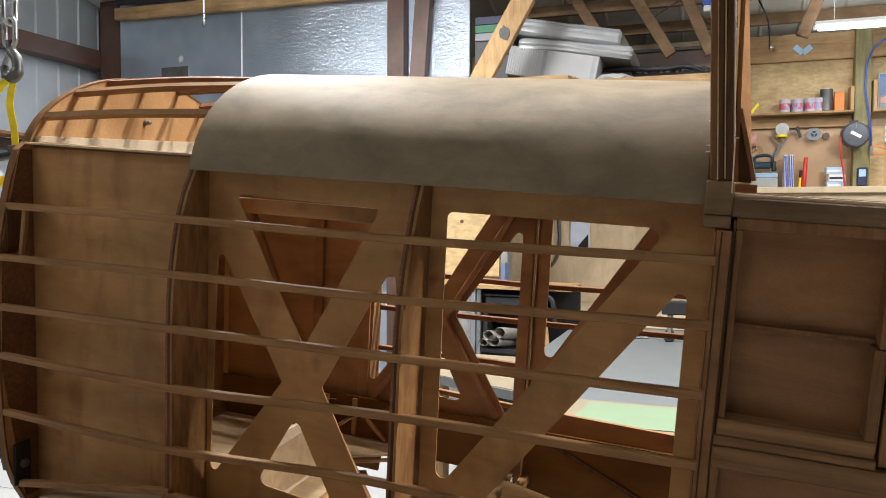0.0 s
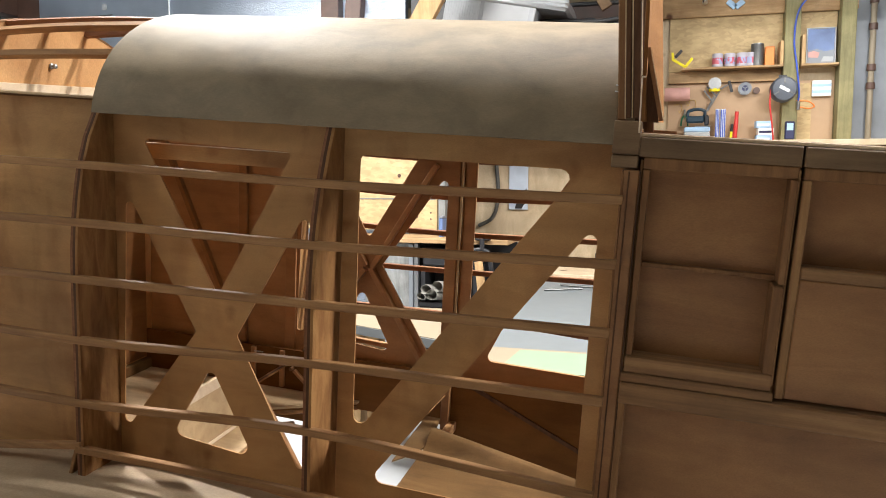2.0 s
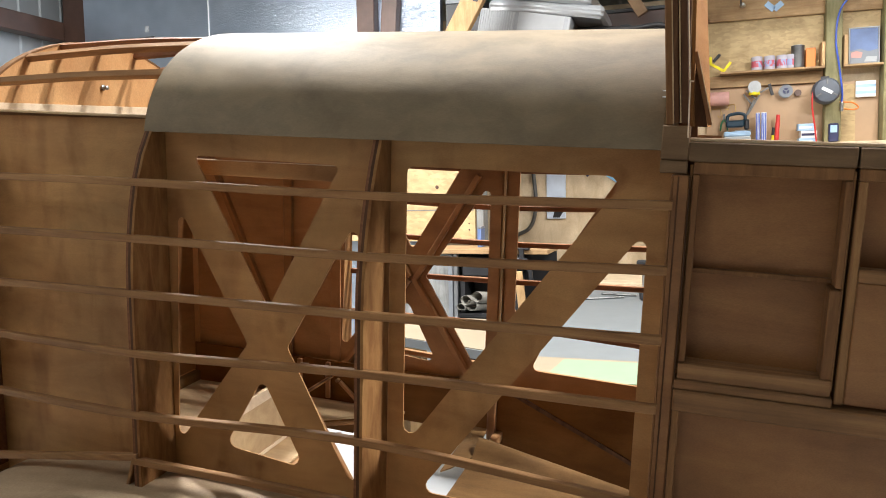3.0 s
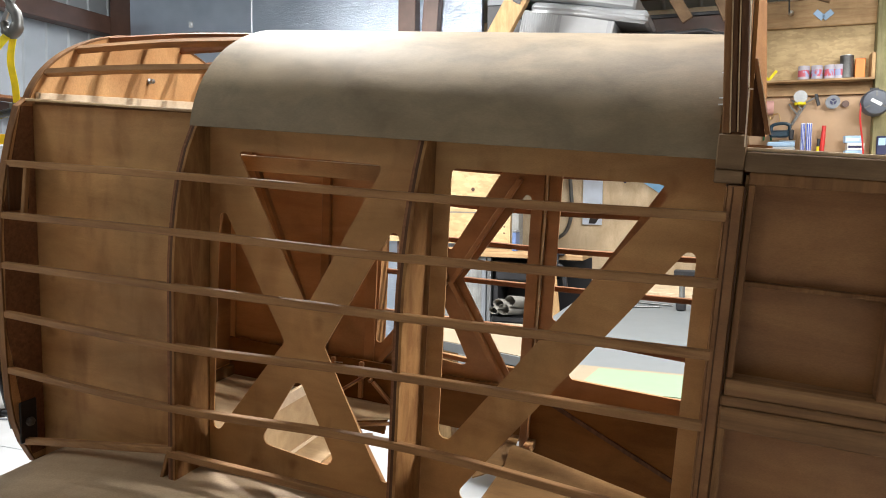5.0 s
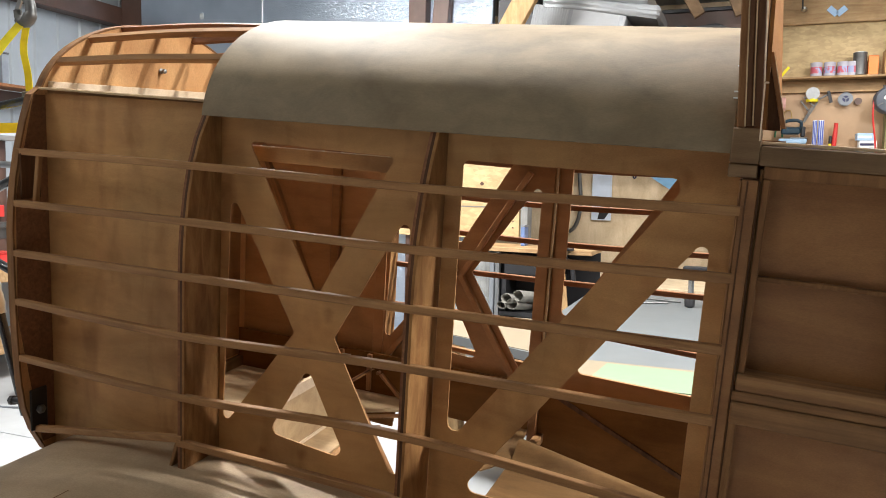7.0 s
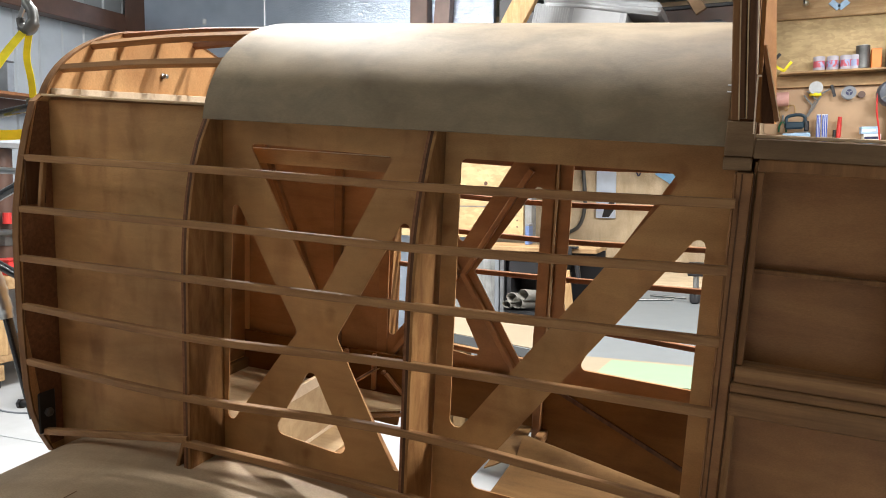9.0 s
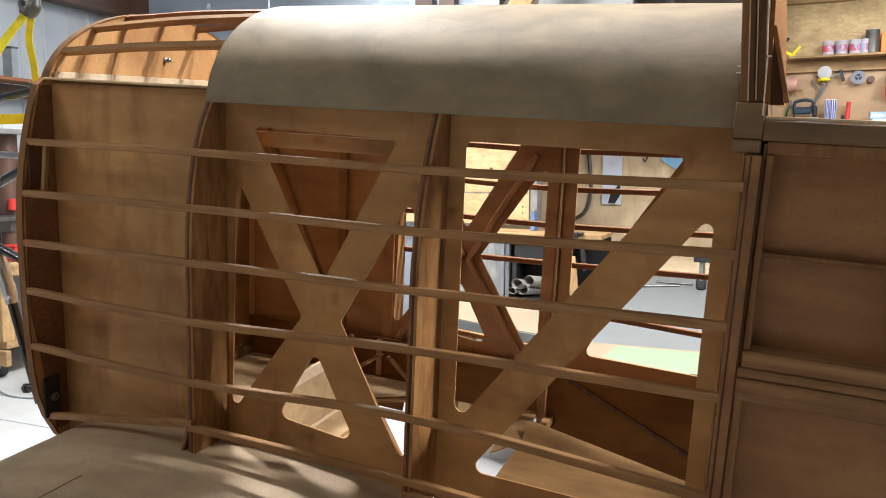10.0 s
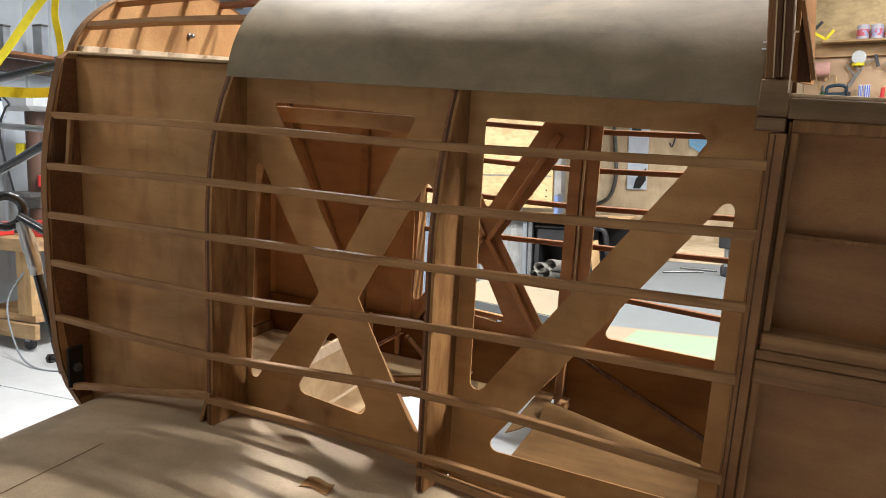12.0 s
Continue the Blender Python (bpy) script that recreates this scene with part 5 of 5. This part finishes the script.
part("front", box(-1.43, -0.21, 5.58, 5.61, 0, 0.6745), WALLPLY, bench_f)


# ---- engine mount, hoist and the nose end ----
fusel = lambda s, d, h: FUSELAGE @ Vector((s, d, h))
mount = thing("engine_mount", "black steel tube engine mount bolted to the firewall", "engine mount", FUSELAGE)
for a, b, r, stuff_ in (((-1.632, 0.10, 0.028), (-2.05, 0.10, -0.053), 0.0105, BLACK_PAINT), ((-1.62, 0.10, -0.137), (-2.05, 0.10, -0.146), 0.0085, GREY_METAL), ((-1.62, 0.10, -0.133), (-2.05, 0.10, -0.335), 0.012, BLACK_PAINT),
                        ((-1.62, 0.10, -0.443), (-1.83, 0.10, -0.382), 0.012, BLACK_PAINT), ((-1.695, 0.10, -0.80), (-1.82, 0.10, -0.385), 0.0125, BLACK_PAINT),
                        ((-1.62, 0.90, -0.112), (-2.05, 0.90, -0.275), 0.016, BLACK_PAINT), ((-1.62, 0.92, -0.70), (-1.84, 0.88, -0.44), 0.014, BLACK_PAINT)):
    smooth(part("tube", rod([a, b], r, 12), stuff_, mount))
bm, circles = bmesh.new(), []
for k in range(28):
    ang = k * math.tau / 28
    out = Vector((0.58 * math.cos(ang), 0.81 * math.cos(ang), math.sin(ang)))
    flat = Vector((-0.81, 0.58, 0))
    circles.append([bm.verts.new(Vector((-1.888, 0.10, -0.374)) + out * (0.043 + 0.0125 * math.cos(w * math.tau / 10)) + flat * 0.0125 * math.sin(w * math.tau / 10)) for w in range(10)])
for k in range(28):
    a, b = circles[k], circles[(k + 1) % 28]
    for w in range(10):
        bm.faces.new((a[w], a[(w + 1) % 10], b[(w + 1) % 10], b[w]))
smooth(part("ring", bm, BLACK_PAINT, mount))
smooth(part("sleeve", rod(curve_points([(-1.822, 0.10, -0.395), (-1.80, 0.098, -0.45), (-1.785, 0.10, -0.50), (-1.776, 0.10, -0.535)], 4), [0.017, 0.019, 0.017, 0.020, 0.018, 0.021, 0.017, 0.019, 0.018, 0.020, 0.017, 0.016, 0.017], 12), ZINC, mount), 60)
part("bolt", rod([(-1.615, 0.035, -0.725), (-1.668, 0.035, -0.731)], 0.009, 8), BLACK, mount)
part("bolt_head", rod([(-1.654, 0.035, -0.7295), (-1.664, 0.035, -0.7305)], 0.013, 6), BLACK, mount)
# fitting plate and short post at the nose
part("fitting_plate", box(NOSE + 0.004, NOSE + 0.011, 0.030, 0.080, -0.80, -0.69, 0.003), BLACK, fuselage, "black steel engine mount fitting")
part("fitting_bolt", lathe([(0.012, 0.0), (0.012, 0.008), (0.006, 0.012)], 6, "x"), DULL_STEEL, fuselage).location = (NOSE + 0.0115, 0.055, -0.745)
# dark plate imitates the shaded pocket behind the nose strut
part("pocket_plate", box(NOSE + 0.004, NOSE + 0.009, 0.026, 0.082, -0.208, -0.098, 0.002), STAIN, fuselage, "dark plate imitating a recessed pocket in the nose")
part("nose_strut", bar((-1.552, 0.032, -0.212), (-1.545, 0.040, -0.095), 0.012, 0.012, up=(1, 0, 0)), SPRUCE_V, fuselage)
eye = part("eye_bolt", lathe([(0.004, 0.0), (0.008, 0.001), (0.008, 0.005), (0.004, 0.007), (0.004, 0.012), (0.007, 0.014), (0.006, 0.018), (0.002, 0.020)], 14, "x"), GREY_METAL, fuselage, "zinc eye bolt")
eye.location = (NOSE + 0.001, 0.501, 0.125)

hookp = fusel(-1.730, 0.165, 0.262)
chain = thing("hoist_chain", "galvanised hoist chain with a forged hook", "chain", Matrix.Translation(hookp))


def link_bm(turned):
    pts = []
    for k in range(24):
        a = k * math.tau / 24
        x, z = 0.018 * math.cos(a), 0.018 * math.sin(a) + (0.018 if math.sin(a) > 0 else -0.018)
        pts.append((0, x, z) if turned else (x, 0, z))
    bm = rod(pts + pts[:1], 0.0068, 10, False)
    bmesh.ops.remove_doubles(bm, verts=bm.verts, dist=0.0005)
    return bm


links_made = []
for turned in (False, True):
    ob = smooth(part("link", link_bm(turned), ZINC, chain))
    links_made.append(ob)
for k in range(34):
    z = 0.068 + k * 0.0585
    ob = links_made[k] if k < 2 else links_made[k % 2].copy()
    if k > 1:
        scene.collection.objects.link(ob)
    ob.location = (0, 0, z)
hookm = smooth(part("hook", rod([1.05 * p for p in curve_points([(0.0, 0, 0.045), (0.004, 0, 0.02), (0.020, 0, 0.0), (0.022, 0, -0.028), (0.004, 0, -0.044), (-0.016, 0, -0.034), (-0.020, 0, -0.012)], 6)], [0.011] * 6 + [0.013] * 12 + [0.016] * 6 + [0.014] * 6 + [0.010] * 6 + [0.005], 12), DULL_STEEL, chain))
part("latch", bar((0.003, 0, 0.032), (-0.026, 0, -0.02), 0.014, 0.005, 0.001, up=(0, 1, 0)), ZINC, chain)


def strap_bm(points, wide, across_way):
    """A flat web strap along points, its width lying along one direction."""
    fine, w = curve_points(points, 6), Vector(across_way).normalized() * wide / 2
    return sheet([[p - w, p, p + w] for p in fine], 0.0025)


strap = thing("lifting_strap", "bright yellow webbing lifting strap round the engine mount", "strap", Matrix.Translation(hookp))
to = lambda s, d, h: Matrix.Translation(-hookp) @ fusel(s, d, h)
toward = Vector((0.85, 0.5, 0))
part("web", strap_bm([(0.006, 0.004, -0.046), to(-1.75, 0.178, 0.15), to(-1.745, 0.186, 0.07), to(-1.735, 0.180, -0.10)], 0.017, toward), YELLOW, strap)
part("web", strap_bm([(0.0, -0.004, -0.046), to(-1.752, 0.12, 0.155), to(-1.768, 0.055, 0.06), to(-1.785, -0.02, -0.04)], 0.024, toward), YELLOW, strap)
part("web", strap_bm([to(-1.735, 0.175, -0.045), to(-1.76, 0.10, -0.05), to(-1.81, 0.0, -0.048), to(-1.9, -0.1, -0.04)], 0.026, (0, 0.1, 1)), YELLOW, strap)
part("sleeve", bar(to(-1.742, 0.186, 0.045), to(-1.740, 0.183, 0.015), 0.036, 0.012, 0.002, up=(0.5, -0.85, 0)), DULL_STEEL, strap)

# support far under the cabin
trestle = thing("sawhorse", "pine sawhorse carrying the fuselage under the cabin", "sawhorse", pose(0.72, 1.8, 0))
top_z = 0.455
part("beam", box(-0.045, 0.045, -0.5, 0.5, top_z - 0.09, top_z, 0.003), TIMBER, trestle)
for sx in (-1, 1):
    for y in (-0.42, 0.42):
        part("leg", bar((sx * 0.03, y, top_z - 0.09), (sx * 0.16, y, 0.0), 0.04, 0.06, up=(0, 1, 0)), TIMBER, trestle)

# ---- workshop behind the nose ----
cart = thing("rolling_bench", "pine rolling workbench with a lower shelf and casters", "workbench", pose(0, 0, 0))
part("top", box(-5.30, -4.62, 3.55, 5.0, 0.70, 0.79, 0.004), TIMBER_X, cart)
part("lower_shelf", box(-5.30, -4.66, 3.60, 4.95, 0.20, 0.25, 0.003), TIMBER_X, cart)
part("apron", box(-5.30, -4.62, 3.56, 3.60, 0.09, 0.195, 0.003), TIMBER_X, cart)
for x in (-5.25, -4.75):
    for y in (3.62, 4.9):
        part("leg", box(x - 0.05, x + 0.09, y - 0.045, y + 0.045, 0.251, 0.6995, 0.003), TIMBER, cart)
        castor = part("caster", cylinder(0.045, -0.018, 0.018, (x, y, 0.045), "y", 16), BLACK, cart)
        part("fork", box(x - 0.02, x + 0.02, y - 0.028, y + 0.028, 0.06, 0.0895, 0.003), GREY_METAL, castor)
drill = thing("drill_press", "dark steel drill press column on the rolling bench", "drill press", pose(-5.014, 3.95, 0.7905))
part("base", box(-0.14, 0.14, -0.16, 0.16, 0, 0.05, 0.01), DULL_STEEL, drill)
smooth(part("column", cylinder(0.072, 0.05, 0.88, (0, 0, 0)), STEEL_BROWN, drill))
part("table", box(-0.16, 0.16, -0.2, 0.05, 0.26, 0.30, 0.008), DULL_STEEL, drill)
part("head", box(-0.10, 0.20, -0.20, 0.12, 0.8805, 1.0, 0.03), GREY_PAINT, drill)
part("collar", cylinder(0.085, 0.18, 0.26, (0, 0, 0)), DULL_STEEL, drill)
part("switch_box", box(-0.17, -0.075, -0.05, 0.05, 0.56, 0.65, 0.006), YELLOW, drill, "yellow switch box")
part("knob", cylinder(0.03, 0.34, 0.42, (0.10, -0.05, 0), "z", 14), RED, drill, "red plastic knob")
part("cable", rod(curve_points([(-0.08, -0.21, 0.95), (-0.02, -0.26, 0.99), (0.06, -0.25, 0.92), (0.0, -0.24, 0.88), (-0.12, -0.2, 0.7), (-0.14, -0.1, 0.3)]), 0.008, 8), BLACK, drill)
chest_b = thing("tool_chest", "scuffed dark brown tool chest on the rolling bench", "tool chest", pose(-5.20, 4.25, 0.7905))
part("body", box(-0.11, 0.11, -0.14, 0.14, 0, 0.36, 0.008), HARDBOARD, chest_b)
part("lid", box(-0.115, 0.115, -0.145, 0.145, 0.3605, 0.41, 0.008), STEEL_BROWN, chest_b)
part("latch", box(-0.02, 0.02, -0.152, -0.1455, 0.33, 0.39, 0.002), ZINC, chest_b)
grinder = thing("bench_grinder", "white bench machine with a black wheel guard", "machine", pose(-5.25, 3.68, 1.60))
part("body", box(-0.14, 0.16, -0.12, 0.12, 0, 0.16, 0.03), CARD, grinder)
smooth(part("guard", cylinder(0.07, -0.15, -0.121, (0.0, 0, 0.10), "y", 22), BLACK, grinder))
part("stand", box(-0.05, 0.05, -0.05, 0.05, -0.809, -0.0005, 0.004), DULL_STEEL, grinder)
for x, y, w, h, stuff_, label in ((-4.72, 3.75, 0.14, 0.10, RED, "red plastic parts bin on the rolling bench"), (-5.05, 3.66, 0.12, 0.08, RED, "red plastic parts bin on the rolling bench"), (-5.18, 3.62, 0.2, 0.03, BLACK, "black tool tray on the rolling bench")):
    bin_ = thing("parts_bin", label, "bin", pose(x, y, 0.7905))
    part("body", box(-w / 2, w / 2, -0.06, 0.06, 0, h, 0.006), stuff_, bin_)
    part("rim", box(-w / 2 - 0.006, w / 2 + 0.006, -0.066, 0.066, h + 0.0005, h + 0.01, 0.003), stuff_, bin_)
bucket = thing("white_bucket", "white plastic bucket on the concrete floor", "bucket", pose(-4.05, 3.55, 0))
smooth(part("body", lathe([(0.12, 0), (0.125, 0.006), (0.15, 0.36), (0.155, 0.362), (0.155, 0.385), (0.14, 0.385)], 28), WHITE, bucket))
part("handle", rod(curve_points([(-0.155, 0, 0.35), (-0.1, -0.12, 0.27), (0, -0.16, 0.24), (0.1, -0.12, 0.27), (0.155, 0, 0.35)]), 0.004, 8), ZINC, bucket)
cord = thing("floor_cord", "grey power cord lying on the floor", "cord", pose(-4.3, 3.3, 0.009))
part("cord", rod(curve_points([(-0.4, 0.3, 0.6), (-0.5, 0.2, 0.35), (-0.3, 0.1, 0.08), (0.0, 0.0, 0.0), (0.3, 0.05, 0.0), (0.6, 0.3, 0.0)]), 0.0065, 8), DOOR_PANEL, cord)
ledge = thing("wall_shelf", "brown timber wall shelf on the sheet steel wall", "shelf", pose(0, 0, 0))
part("board", box(-5.32, -5.10, 2.6, 5.2, 2.076, 2.10, 0.003), REDWOOD, ledge)
for x, y, w, h in ((-5.2, 3.86, 0.06, 0.17), (-5.2, 4.17, 0.06, 0.22), (-5.22, 3.72, 0.10, 0.12)):
    jar = thing("dark_box", "small dark grey box on the wall shelf", "box", pose(x, y, 2.1005))
    part("body", box(-0.05, 0.05, -w / 2, w / 2, 0, h, 0.004), GREY_METAL, jar)
    part("lid", box(-0.052, 0.052, -w / 2 - 0.003, w / 2 + 0.003, h + 0.0005, h + 0.014, 0.003), DULL_STEEL, jar)
pull = thing("pull_cord", "white pull cord with a brass end hanging from the roof", "pull cord", pose(-3.05, 4.0, 2.66))
part("cord", rod([(0, 0, 0), (0, 0, 1.28)], 0.0022, 6), GREY_PAINT, pull)
smooth(part("weight", lathe([(0.004, 0.03), (0.010, 0.015), (0.010, -0.01), (0.005, -0.02)], 12), BLACK, pull))
# cracks sawn in the floor
for x0, y0, x1, y1 in ((-6, 2.95, -2.4, 2.98),):
    setting("floor_joint", bar((x0, y0, 0.002), (x1, y1, 0.002), 0.008, 0.004, 0.0), GREY_PAINT, "sawn joint in the concrete floor", "joint")
